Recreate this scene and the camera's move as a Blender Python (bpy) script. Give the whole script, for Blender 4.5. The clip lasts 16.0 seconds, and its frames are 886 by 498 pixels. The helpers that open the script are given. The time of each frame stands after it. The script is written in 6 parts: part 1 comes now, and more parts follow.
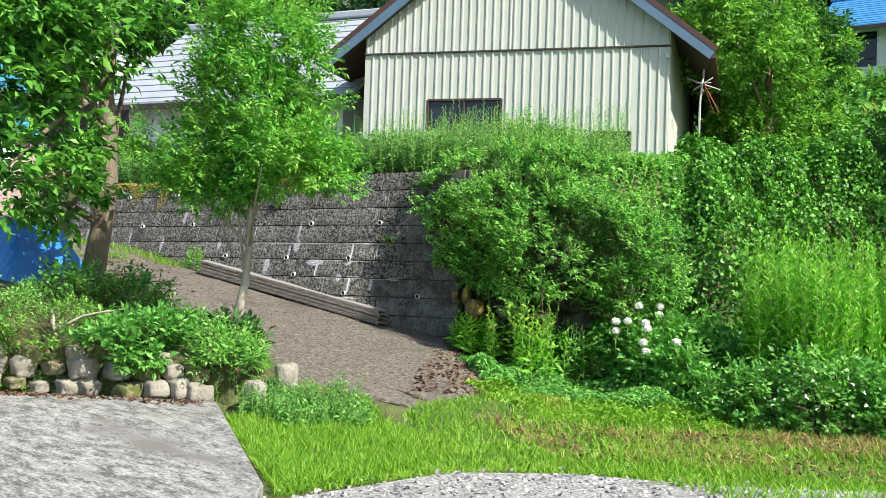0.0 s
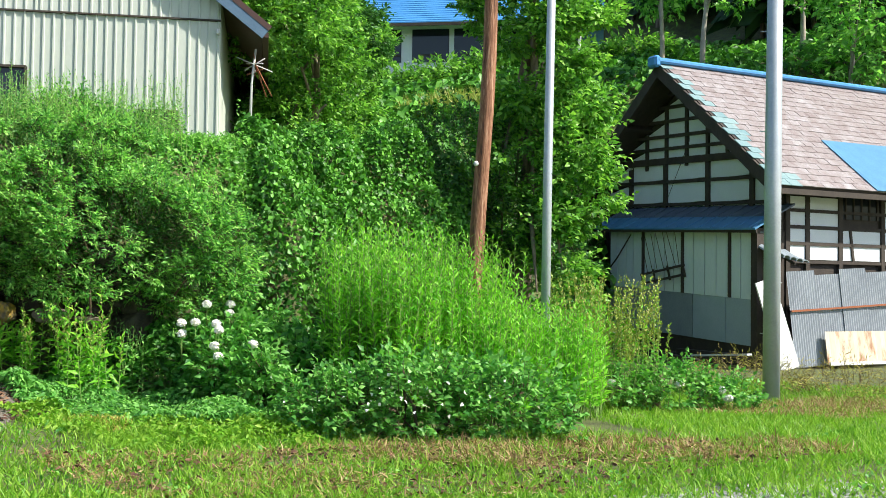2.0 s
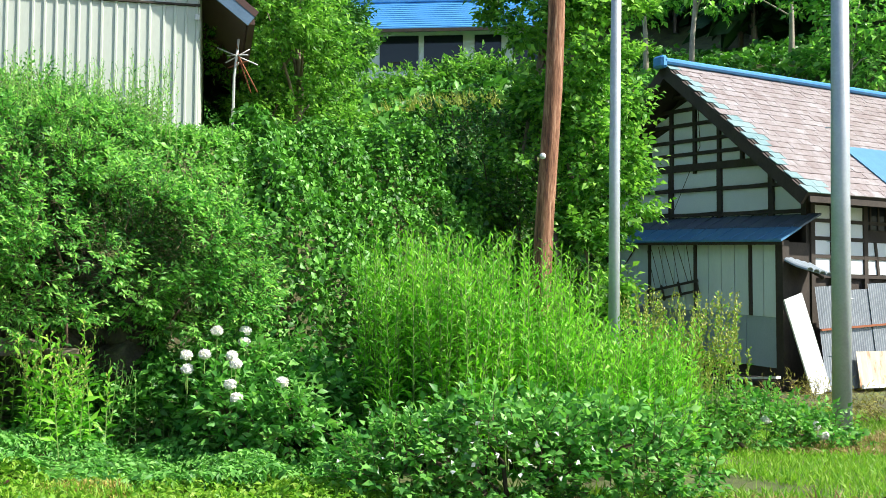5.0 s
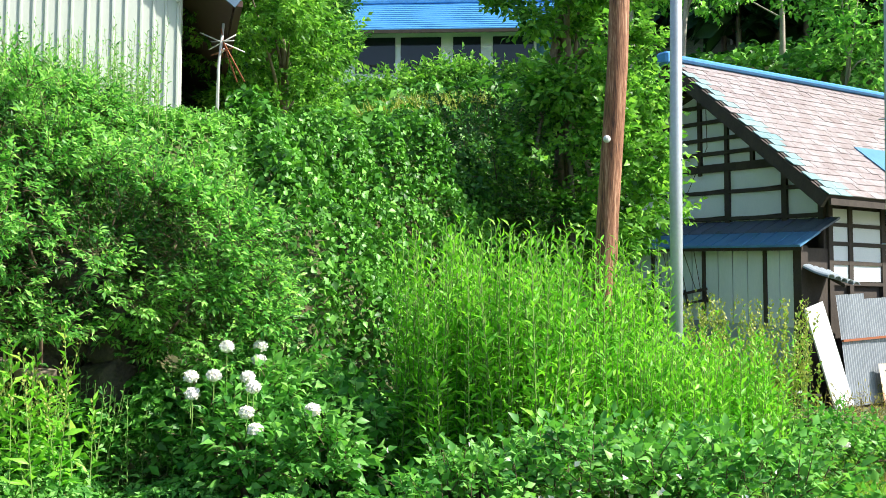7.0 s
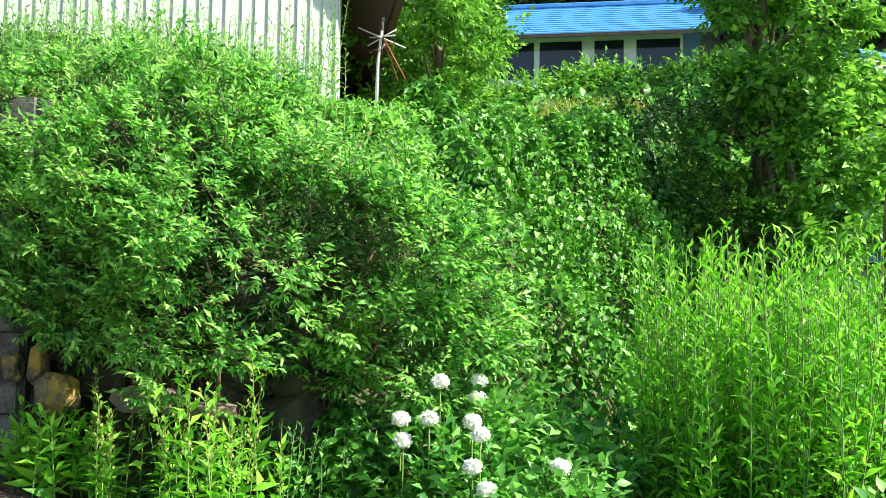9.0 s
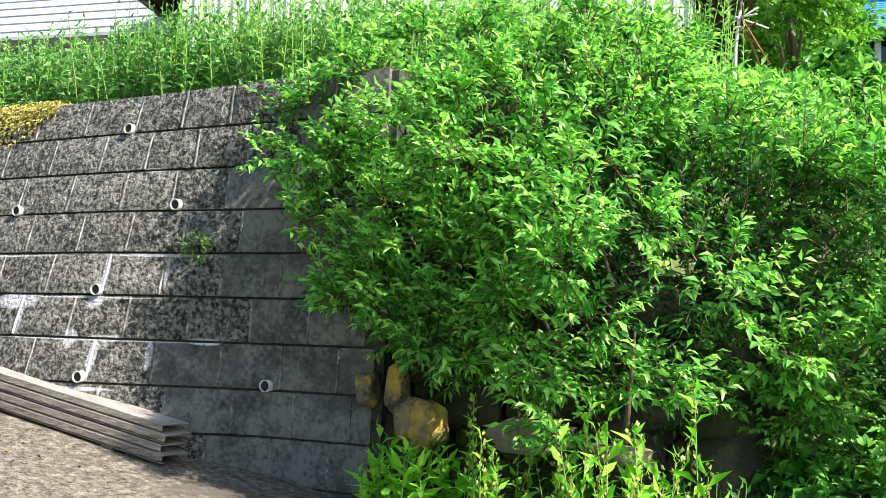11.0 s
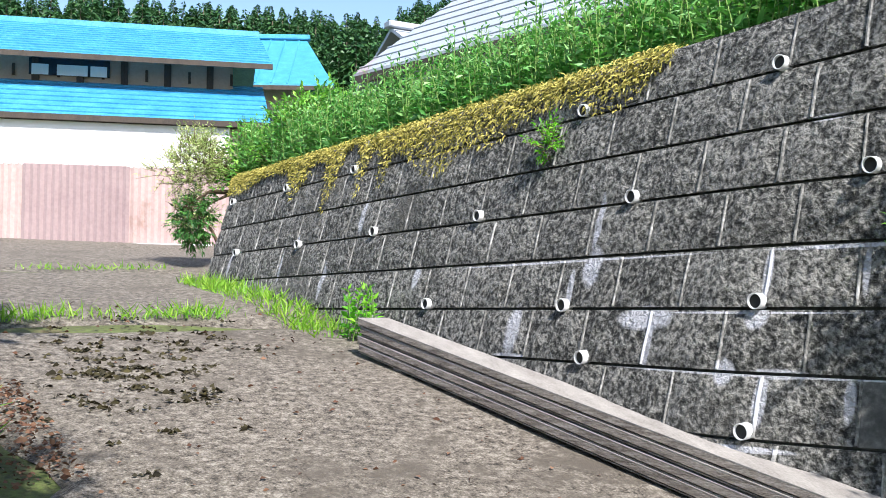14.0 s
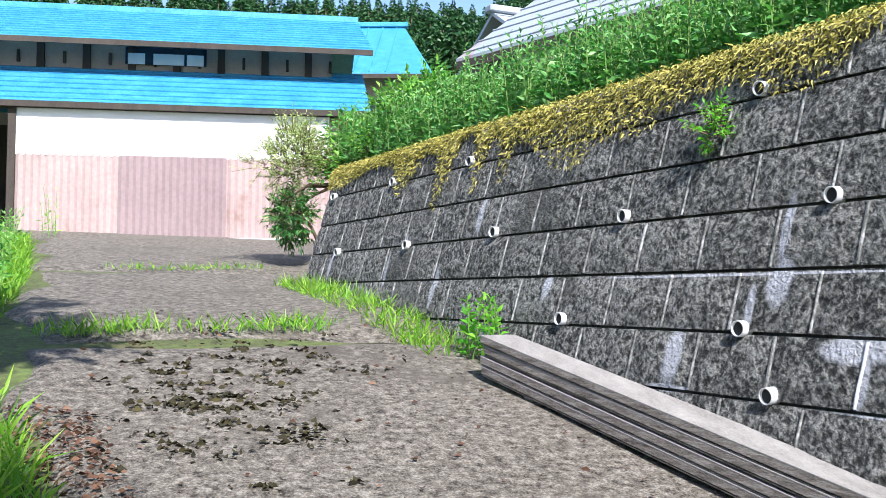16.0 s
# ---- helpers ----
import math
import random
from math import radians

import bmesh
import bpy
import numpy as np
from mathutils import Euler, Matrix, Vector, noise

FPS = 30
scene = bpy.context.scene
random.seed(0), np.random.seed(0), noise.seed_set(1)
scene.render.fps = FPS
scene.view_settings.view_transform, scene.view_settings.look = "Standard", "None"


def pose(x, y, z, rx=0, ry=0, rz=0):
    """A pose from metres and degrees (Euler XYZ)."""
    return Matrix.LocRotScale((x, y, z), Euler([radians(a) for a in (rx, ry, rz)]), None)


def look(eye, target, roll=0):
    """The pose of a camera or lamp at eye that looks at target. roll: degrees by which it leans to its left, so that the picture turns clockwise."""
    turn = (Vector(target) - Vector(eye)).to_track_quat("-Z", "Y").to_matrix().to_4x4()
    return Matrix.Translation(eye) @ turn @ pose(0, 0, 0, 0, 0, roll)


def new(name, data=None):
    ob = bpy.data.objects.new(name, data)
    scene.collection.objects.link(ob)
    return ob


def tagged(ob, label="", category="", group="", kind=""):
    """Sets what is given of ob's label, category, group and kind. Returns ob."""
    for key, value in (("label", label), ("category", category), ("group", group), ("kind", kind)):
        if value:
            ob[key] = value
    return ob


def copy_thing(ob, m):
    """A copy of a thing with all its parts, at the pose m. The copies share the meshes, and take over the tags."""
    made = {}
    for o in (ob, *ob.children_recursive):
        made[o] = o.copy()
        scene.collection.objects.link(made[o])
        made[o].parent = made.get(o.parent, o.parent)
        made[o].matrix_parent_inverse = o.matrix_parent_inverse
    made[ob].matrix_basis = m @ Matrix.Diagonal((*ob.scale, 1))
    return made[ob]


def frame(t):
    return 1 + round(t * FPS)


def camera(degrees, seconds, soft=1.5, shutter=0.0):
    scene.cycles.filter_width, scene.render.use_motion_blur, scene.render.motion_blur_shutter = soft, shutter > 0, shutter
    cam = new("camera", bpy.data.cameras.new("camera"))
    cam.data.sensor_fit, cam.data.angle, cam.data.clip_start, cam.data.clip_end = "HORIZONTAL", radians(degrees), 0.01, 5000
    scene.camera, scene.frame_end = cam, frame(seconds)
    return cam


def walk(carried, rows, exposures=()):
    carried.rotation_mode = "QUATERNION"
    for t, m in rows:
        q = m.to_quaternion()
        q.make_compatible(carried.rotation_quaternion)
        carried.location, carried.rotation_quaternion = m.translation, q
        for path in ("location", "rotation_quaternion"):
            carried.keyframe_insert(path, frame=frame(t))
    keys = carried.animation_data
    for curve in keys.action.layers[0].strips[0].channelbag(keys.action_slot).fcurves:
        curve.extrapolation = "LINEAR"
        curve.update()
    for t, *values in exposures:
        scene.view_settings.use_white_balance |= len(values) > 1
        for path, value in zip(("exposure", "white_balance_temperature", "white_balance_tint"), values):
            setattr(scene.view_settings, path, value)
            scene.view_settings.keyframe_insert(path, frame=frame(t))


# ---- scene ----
cam = camera(46.0, 16.0, soft=0.6)
PATH = [
    (0, (7.511, -3.368, 0.904), (5.936, -2.138, 0.976), 2.0),
    (0.5, (7.212, -3.265, 0.909), (5.849, -1.803, 0.984), 1.4),
    (1, (6.89, -3.073, 0.975), (5.745, -1.434, 1.045), 1.2),
    (1.5, (6.461, -2.765, 0.967), (5.474, -1.027, 1.039), 1.1),
    (2, (6.054, -2.519, 0.99), (5.169, -0.727, 1.061), 0.7),
    (2.5, (5.686, -2.265, 0.986), (4.82, -0.464, 1.061), 0.6),
    (3, (5.288, -1.983, 0.991), (4.438, -0.175, 1.072), 0.6),
    (3.5, (4.908, -1.748, 1.011), (4.076, 0.069, 1.097), 0.5),
    (4, (4.527, -1.435, 0.996), (3.71, 0.388, 1.09), 0.4),
    (6.5, (2.794, 0.176, 0.995), (2.057, 2.031, 1.118), 0.1),
    (7, (2.418, 0.508, 0.977), (1.698, 2.369, 1.106), 0.1),
    (7.5, (2.033, 0.824, 1.002), (1.315, 2.685, 1.135), 0.2),
    (8, (1.61, 1.123, 1.044), (0.841, 2.965, 1.179), 0.8),
    (8.2, (1.481, 1.234, 1.059), (0.684, 3.063, 1.195), 0.8),
    (10.3, (0.002, 2.363, 1.091), (-1.228, 3.930, 1.257), 1.5),
    (10.5, (-0.155, 2.477, 1.092), (-1.441, 4.000, 1.257), 1.6),
    (11, (-0.624, 2.699, 1.046), (-2.009, 4.130, 1.225), 1.9),
    (11.5, (-1.083, 2.963, 1.101), (-2.602, 4.254, 1.26), 1.9),
    (12, (-1.419, 3.152, 1.152), (-3.075, 4.266, 1.291), 1.5),
    (12.5, (-1.913, 3.228, 1.122), (-3.654, 4.2, 1.269), 1.0),
    (13, (-2.278, 3.334, 1.194), (-4.089, 4.172, 1.323), 0.3),
    (13.5, (-2.7, 3.467, 1.26), (-4.577, 4.148, 1.377), -0.1),
    (14, (-3.004, 3.501, 1.287), (-4.929, 4.03, 1.405), 0.1),
    (14.5, (-3.305, 3.491, 1.348), (-5.248, 3.95, 1.459), 0.4),
    (15, (-3.526, 3.496, 1.358), (-5.478, 3.914, 1.468), 0.5),
    (15.5, (-3.817, 3.521, 1.399), (-5.777, 3.906, 1.504), 0.4),
    (16, (-4.08, 3.532, 1.45), (-6.047, 3.885, 1.546), 0.4),
]
walk(cam, [(t, look(*row)) for t, *row in PATH], exposures=[(0.0, 0.78, 6500, 8), (4.0, 0.84, 6400, 8), (8.0, 1.18, 6450, 9), (11.0, 1.4, 6550, 9), (12.5, 1.15, 6400, 10), (14.5, 1.02, 5950, 12), (16.0, 0.98, 5800, 12)])

# ---- light ----
SUN = Vector((0.72, 0.1, 0.69)).normalized()
world = bpy.data.worlds.new("world")
scene.world = world
world.use_nodes = True
wn = world.node_tree
sky = wn.nodes.new("ShaderNodeTexSky")
sky.sky_type = "NISHITA"
sky.sun_disc = False
sky.sun_elevation = math.asin(SUN.z)
sky.sun_rotation = math.atan2(SUN.x, SUN.y)
wn.links.new(sky.outputs[0], wn.nodes["Background"].inputs[0])
wn.nodes["Background"].inputs[1].default_value = 0.115
sun = new("sun", bpy.data.lights.new("sun", "SUN"))
sun.data.energy, sun.data.angle, sun.data.color = 5.0, radians(0.8), (1.0, 0.94, 0.83)
sun.matrix_world = look(SUN * 60, (0, 0, 0))


# ---- materials ----
def nodes_of(name):
    m = bpy.data.materials.new(name)
    m.use_nodes = True
    t = m.node_tree
    return m, t, t.nodes["Principled BSDF"]


def add(t, kind, **inputs):
    n = t.nodes.new(kind)
    for k, v in inputs.items():
        n.inputs[k.replace("_", " ")].default_value = v
    return n


def coords(t, scale=(1, 1, 1)):
    g = t.nodes.new("ShaderNodeNewGeometry")
    mp = t.nodes.new("ShaderNodeMapping")
    mp.inputs["Scale"].default_value = scale
    t.links.new(g.outputs["Position"], mp.inputs["Vector"])
    return mp.outputs[0]


def ramp(t, fac, stops):
    r = t.nodes.new("ShaderNodeValToRGB")
    el = r.color_ramp.elements
    while len(el) < len(stops):
        el.new(0.5)
    for e, (p, c) in zip(el, stops):
        e.position, e.color = p, (*c, 1)
    t.links.new(fac, r.inputs[0])
    return r.outputs[0]


def blend(t, fac, a, b, mode="MIX"):
    m = t.nodes.new("ShaderNodeMix")
    m.data_type, m.blend_type = "RGBA", mode
    for sock, v in ((m.inputs[0], fac), (m.inputs[6], a), (m.inputs[7], b)):
        if hasattr(v, "links"):
            t.links.new(v, sock)
        else:
            sock.default_value = (*v, 1) if isinstance(v, tuple) else v
    return m.outputs[2]


def rough_surface(name, stops, scale=3.0, fine=40.0, rough=0.85, bump=0.3, stretch=(1, 1, 1), stain=None, stain_scale=0.6, metal=0.0, random_amount=0.0, spot=0.45, bump_dist=0.01):
    """Two scales of noise over colour stops, a stain colour at a third, grain as bump."""
    m, t, p = nodes_of(name)
    v = coords(t, stretch)
    big = add(t, "ShaderNodeTexNoise", Scale=scale, Detail=6.0, Roughness=0.65)
    small = add(t, "ShaderNodeTexNoise", Scale=fine, Detail=4.0, Roughness=0.6)
    for n in (big, small):
        t.links.new(v, n.inputs["Vector"])
    mixv = t.nodes.new("ShaderNodeMath")
    mixv.operation = "MULTIPLY_ADD"
    t.links.new(small.outputs[0], mixv.inputs[0])
    mixv.inputs[1].default_value = 0.45
    half = t.nodes.new("ShaderNodeMath")
    half.operation = "MULTIPLY"
    half.inputs[1].default_value = 0.55
    t.links.new(big.outputs[0], half.inputs[0])
    t.links.new(half.outputs[0], mixv.inputs[2])
    fac = mixv.outputs[0]
    if random_amount:
        info = t.nodes.new("ShaderNodeObjectInfo")
        sh = t.nodes.new("ShaderNodeMath")
        sh.operation = "MULTIPLY_ADD"
        t.links.new(info.outputs["Random"], sh.inputs[0])
        sh.inputs[1].default_value = random_amount
        t.links.new(fac, sh.inputs[2])
        fac = sh.outputs[0]
    col = ramp(t, fac, stops)
    if stain:
        sn = add(t, "ShaderNodeTexNoise", Scale=stain_scale, Detail=8.0, Roughness=0.7)
        t.links.new(v, sn.inputs["Vector"])
        col = blend(t, ramp(t, sn.outputs[0], [(spot, (0, 0, 0)), (spot + 0.12, (1, 1, 1))]), col, stain)
    t.links.new(col, p.inputs["Base Color"])
    p.inputs["Roughness"].default_value = rough
    p.inputs["Metallic"].default_value = metal
    if bump:
        b = add(t, "ShaderNodeBump", Strength=bump, Distance=bump_dist)
        t.links.new(mixv.outputs[0], b.inputs["Height"])
        t.links.new(b.outputs[0], p.inputs["Normal"])
    return m


def leaf_mat(name, a, b, c, through_amount=0.35, rough=0.42):
    """Leaves: colour varies from leaf to leaf and over clumps, and light comes through."""
    m, t, p = nodes_of(name)
    g = t.nodes.new("ShaderNodeNewGeometry")
    col = ramp(t, g.outputs["Random Per Island"], [(0.0, a), (0.55, b), (1.0, c)])
    n = add(t, "ShaderNodeTexNoise", Scale=1.3, Detail=3.0)
    t.links.new(coords(t), n.inputs["Vector"])
    col = blend(t, ramp(t, n.outputs[0], [(0.45, (0, 0, 0)), (0.75, (0.4, 0.4, 0.4))]), col, c)
    t.links.new(col, p.inputs["Base Color"])
    p.inputs["Roughness"].default_value = rough
    p.inputs["Specular IOR Level"].default_value = 0.28
    tr = t.nodes.new("ShaderNodeBsdfTranslucent")
    bright = blend(t, 1.0, col, (1.2, 1.4, 0.75), "MULTIPLY")
    t.links.new(bright, tr.inputs[0])
    ms = t.nodes.new("ShaderNodeMixShader")
    ms.inputs[0].default_value = through_amount
    t.links.new(p.outputs[0], ms.inputs[1])
    t.links.new(tr.outputs[0], ms.inputs[2])
    t.links.new(ms.outputs[0], t.nodes["Material Output"].inputs[0])
    return m


def plain(name, colour, rough=0.6, metal=0.0, bump=0.0):
    lo = tuple(c * 0.82 for c in colour)
    return rough_surface(name, [(0.3, lo), (0.7, colour)], scale=2.0, fine=60, rough=rough, metal=metal, bump=bump)


BUSH = leaf_mat("bush_leaf", (0.03, 0.14, 0.028), (0.155, 0.43, 0.085), (0.46, 0.76, 0.2), 0.45, 0.34)
# dark foliage; inside the willow shrub this colour stands in for shade
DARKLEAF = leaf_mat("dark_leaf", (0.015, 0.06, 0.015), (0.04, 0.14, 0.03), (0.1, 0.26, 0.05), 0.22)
ROWANLEAF = leaf_mat("rowan_leaf", (0.04, 0.17, 0.03), (0.11, 0.38, 0.05), (0.32, 0.54, 0.09), 0.36)
MUGWORT = leaf_mat("mugwort_leaf", (0.04, 0.15, 0.03), (0.1, 0.32, 0.06), (0.3, 0.52, 0.2), 0.3)
GOLD = leaf_mat("goldenrod_leaf", (0.08, 0.3, 0.02), (0.18, 0.5, 0.035), (0.34, 0.66, 0.07), 0.42)
SEED = leaf_mat("dock_seed", (0.25, 0.33, 0.06), (0.33, 0.38, 0.09), (0.42, 0.4, 0.12), 0.3)
KUDZU = leaf_mat("vine_leaf", (0.02, 0.075, 0.014), (0.075, 0.26, 0.03), (0.2, 0.47, 0.07), 0.24)
HYDR = leaf_mat("hydrangea_leaf", (0.035, 0.15, 0.03), (0.12, 0.36, 0.06), (0.28, 0.55, 0.14), 0.35)
GRASS = leaf_mat("grass_blade", (0.1, 0.26, 0.02), (0.19, 0.4, 0.03), (0.33, 0.48, 0.07), 0.4)
STRAW = leaf_mat("dry_straw", (0.2, 0.12, 0.05), (0.33, 0.22, 0.1), (0.45, 0.34, 0.17), 0.15)
DEADLEAF = leaf_mat("dead_leaf", (0.05, 0.026, 0.018), (0.11, 0.052, 0.033), (0.21, 0.12, 0.075), 0.05, 0.8)
MOSSLEAF = leaf_mat("yellow_moss", (0.1, 0.1, 0.02), (0.34, 0.3, 0.06), (0.58, 0.5, 0.16), 0.15, 0.85)
CONIFER = leaf_mat("conifer_needles", (0.012, 0.045, 0.02), (0.028, 0.085, 0.03), (0.07, 0.16, 0.05), 0.12)
PETAL = leaf_mat("white_petal", (0.8, 0.78, 0.8), (0.88, 0.85, 0.87), (0.9, 0.84, 0.85), 0.15, 0.7)
TREELEAF = leaf_mat("tree_leaf", (0.035, 0.12, 0.025), (0.14, 0.36, 0.055), (0.34, 0.6, 0.1), 0.36)
PEBBLE = leaf_mat("pebble", (0.1, 0.1, 0.1), (0.3, 0.295, 0.29), (0.6, 0.59, 0.57), 0.0, 0.8)
STEM = plain("green_stem", (0.16, 0.27, 0.06), 0.7)
TWIG = plain("brown_twig", (0.12, 0.08, 0.05), 0.85)
BARK = rough_surface("bark", [(0.3, (0.09, 0.07, 0.055)), (0.7, (0.3, 0.23, 0.17))], scale=5, fine=30, bump=0.8, stretch=(1, 1, 0.25), bump_dist=0.03)
PALEBARK = rough_surface("pale_bark", [(0.3, (0.2, 0.17, 0.14)), (0.7, (0.5, 0.45, 0.38))], scale=8, fine=50, bump=0.4, stretch=(1, 1, 0.5))
SOIL = rough_surface("soil", [(0.34, (0.035, 0.03, 0.018)), (0.5, (0.085, 0.1, 0.03)), (0.68, (0.14, 0.2, 0.04))], scale=1.6, fine=22, bump=1.0, stain=(0.12, 0.08, 0.045), stain_scale=0.9, spot=0.57, bump_dist=0.04)
DRIVE = rough_surface("drive_concrete", [(0.4, (0.02, 0.016, 0.012)), (0.455, (0.09, 0.074, 0.058)), (0.53, (0.16, 0.138, 0.113)), (0.6, (0.28, 0.25, 0.212))], scale=19, fine=80, bump=1.0, stain=(0.085, 0.07, 0.055), stain_scale=1.1, spot=0.55, bump_dist=0.02)
SLAB = rough_surface("slab_concrete", [(0.4, (0.07, 0.068, 0.065)), (0.47, (0.18, 0.175, 0.168)), (0.54, (0.32, 0.312, 0.3)), (0.62, (0.46, 0.45, 0.43))], scale=12, fine=55, bump=1.0, stain=(0.17, 0.16, 0.15), stain_scale=1.5, spot=0.53, stretch=(0.35, 1, 1))
GRAVEL = rough_surface("gravel", [(0.38, (0.1, 0.1, 0.1)), (0.5, (0.32, 0.315, 0.31)), (0.62, (0.6, 0.59, 0.58))], scale=34, fine=60, bump=1.0, bump_dist=0.03)
BLOCK = rough_surface("split_block", [(0.41, (0.014, 0.014, 0.013)), (0.465, (0.07, 0.069, 0.064)), (0.525, (0.155, 0.152, 0.143)), (0.6, (0.32, 0.31, 0.29))], scale=18, fine=36, rough=0.9, bump=1.0, bump_dist=0.12, random_amount=0.04, stain=(0.085, 0.083, 0.076), stain_scale=0.7, spot=0.58)
SMOOTHBLOCK = rough_surface("smooth_block", [(0.38, (0.03, 0.03, 0.029)), (0.48, (0.075, 0.074, 0.071)), (0.6, (0.165, 0.161, 0.152))], scale=4.5, fine=30, rough=0.85, bump=0.8, random_amount=0.07, stain=(0.055, 0.055, 0.053), stain_scale=1.7, spot=0.53)
PALEJOINT = rough_surface("pale_mortar", [(0.4, (0.05, 0.05, 0.048)), (0.5, (0.15, 0.147, 0.14)), (0.62, (0.36, 0.355, 0.35))], scale=7, fine=40, bump=0.5)
MORTAR = rough_surface("dark_joint", [(0.36, (0.015, 0.015, 0.014)), (0.64, (0.07, 0.068, 0.064))], scale=9, fine=40, bump=0.5)
LIME_AT = [(-7.16, 1.16, 0.15, 0.32), (-7.16, 1.01, 0.34, 0.04), (-6.55, 1.8, 0.07, 0.34), (-6.52, 1.54, 0.16, 0.24), (-6.68, 1.42, 0.06, 0.22), (-6.0, 1.25, 0.42, 0.13), (-5.95, 1.12, 0.06, 0.28),
           (-5.41, 1.0, 0.12, 0.13), (-5.2, 0.88, 0.07, 0.26), (-5.14, 1.0, 0.3, 0.05), (-4.81, 0.9, 0.05, 0.2), (-4.45, 1.0, 0.24, 0.05), (-9.67, 2.07, 0.1, 0.3), (-10.15, 1.55, 0.09, 0.34),
           (-11.18, 1.7, 0.08, 0.3), (-10.92, 1.92, 0.07, 0.16), (-8.52, 1.53, 0.1, 0.17), (-5.06, 2.2, 0.22, 0.035), (-5.26, 1.47, 0.05, 0.24), (-5.28, 1.26, 0.13, 0.12), (-4.79, 1.46, 0.04, 0.22),
           (-12.6, 1.75, 0.07, 0.28), (-6.8, 1.58, 2.4, 0.025), (-5.4, 1.28, 1.2, 0.02), (-5.3, 0.99, 1.6, 0.025), (-4.9, 1.58, 0.8, 0.02), (-5.25, 0.66, 0.5, 0.03), (-4.6, 1.9, 0.7, 0.02)]


def add_lime(m):
    """White lime bloom where water runs from the joints: soft ellipses broken up by noise."""
    t = m.node_tree
    p = t.nodes["Principled BSDF"]
    g = t.nodes.new("ShaderNodeNewGeometry")
    turn = t.nodes.new("ShaderNodeMapping")
    turn.inputs["Rotation"].default_value = (0, 0, -math.atan2(0.284, 0.959))
    t.links.new(g.outputs["Position"], turn.inputs["Vector"])
    top = None
    for s, z, w, h in LIME_AT:
        mp = t.nodes.new("ShaderNodeMapping")
        mp.vector_type = "TEXTURE"
        mp.inputs["Location"].default_value = (s, 8.0, z)
        mp.inputs["Scale"].default_value = (w * 0.62, 200.0, h * (0.62 if w < 1 else 0.36))
        t.links.new(turn.outputs[0], mp.inputs["Vector"])
        gr = t.nodes.new("ShaderNodeTexGradient")
        gr.gradient_type = "SPHERICAL"
        t.links.new(mp.outputs[0], gr.inputs["Vector"])
        if top is None:
            top = gr.outputs["Fac"]
        else:
            mx = t.nodes.new("ShaderNodeMath")
            mx.operation = "MAXIMUM"
            t.links.new(top, mx.inputs[0])
            t.links.new(gr.outputs["Fac"], mx.inputs[1])
            top = mx.outputs[0]
    n = add(t, "ShaderNodeTexNoise", Scale=16.0, Detail=6.0, Roughness=0.7)
    t.links.new(coords(t, (1.6, 1.6, 0.6)), n.inputs["Vector"])
    mul = t.nodes.new("ShaderNodeMath")
    mul.operation = "MULTIPLY"
    t.links.new(top, mul.inputs[0])
    t.links.new(n.outputs[0], mul.inputs[1])
    mask = ramp(t, mul.outputs[0], [(0.06, (0, 0, 0)), (0.2, (0.9, 0.9, 0.9))])
    old = p.inputs["Base Color"].links[0].from_socket
    t.links.new(blend(t, mask, old, (0.58, 0.58, 0.64)), p.inputs["Base Color"])


for stone in (BLOCK, SMOOTHBLOCK, PALEJOINT):
    add_lime(stone)
DARKROCK = rough_surface("dark_mossy_rock", [(0.36, (0.015, 0.014, 0.01)), (0.64, (0.07, 0.06, 0.035))], scale=5, fine=30, bump=1.0, bump_dist=0.03)
PVC = plain("white_pvc", (0.62, 0.62, 0.63), 0.5)
HOLE = plain("pipe_inside", (0.02, 0.02, 0.02), 0.9)
ROCK = rough_surface("grey_rock", [(0.3, (0.13, 0.12, 0.1)), (0.7, (0.42, 0.38, 0.32))], scale=3, fine=30, bump=0.7, stain=(0.2, 0.2, 0.08), stain_scale=2, spot=0.58, bump_dist=0.03)
LICHENSTONE = rough_surface("mossy_edging_stone", [(0.36, (0.07, 0.06, 0.03)), (0.62, (0.3, 0.25, 0.15))], scale=5, fine=30, bump=1.0, stain=(0.1, 0.13, 0.03), stain_scale=3, spot=0.5, bump_dist=0.03)
LICHEN = rough_surface("lichen_rock", [(0.38, (0.04, 0.035, 0.025)), (0.6, (0.2, 0.165, 0.1))], scale=6, fine=30, bump=1.0, stain=(0.42, 0.27, 0.04), stain_scale=5, spot=0.46, bump_dist=0.04)
PLANK = rough_surface("weathered_plank", [(0.34, (0.15, 0.13, 0.118)), (0.5, (0.25, 0.23, 0.215)), (0.68, (0.35, 0.325, 0.305))], scale=5, fine=60, bump=0.5, stretch=(0.5, 1.8, 3), random_amount=0.05)
PLANKEDGE = rough_surface("dirty_plank_edge", [(0.38, (0.04, 0.031, 0.026)), (0.5, (0.19, 0.16, 0.137)), (0.64, (0.4, 0.355, 0.32))], scale=6, fine=45, bump=0.9, stretch=(0.9, 1.2, 9), random_amount=0.05)
METALWALL = rough_surface("pale_green_cream_metal", [(0.25, (0.43, 0.46, 0.41)), (0.75, (0.55, 0.58, 0.52))], scale=0.8, fine=20, rough=0.45, bump=0.05, stretch=(1, 1, 0.3))
DARKWOOD = rough_surface("dark_timber", [(0.3, (0.025, 0.02, 0.018)), (0.7, (0.075, 0.058, 0.045))], scale=4, fine=50, bump=0.4, stretch=(1, 1, 0.4))
BROWNROOF = rough_surface("brown_metal_roof", [(0.3, (0.045, 0.02, 0.017)), (0.7, (0.085, 0.04, 0.032))], scale=2, fine=20, rough=0.55, bump=0.1)
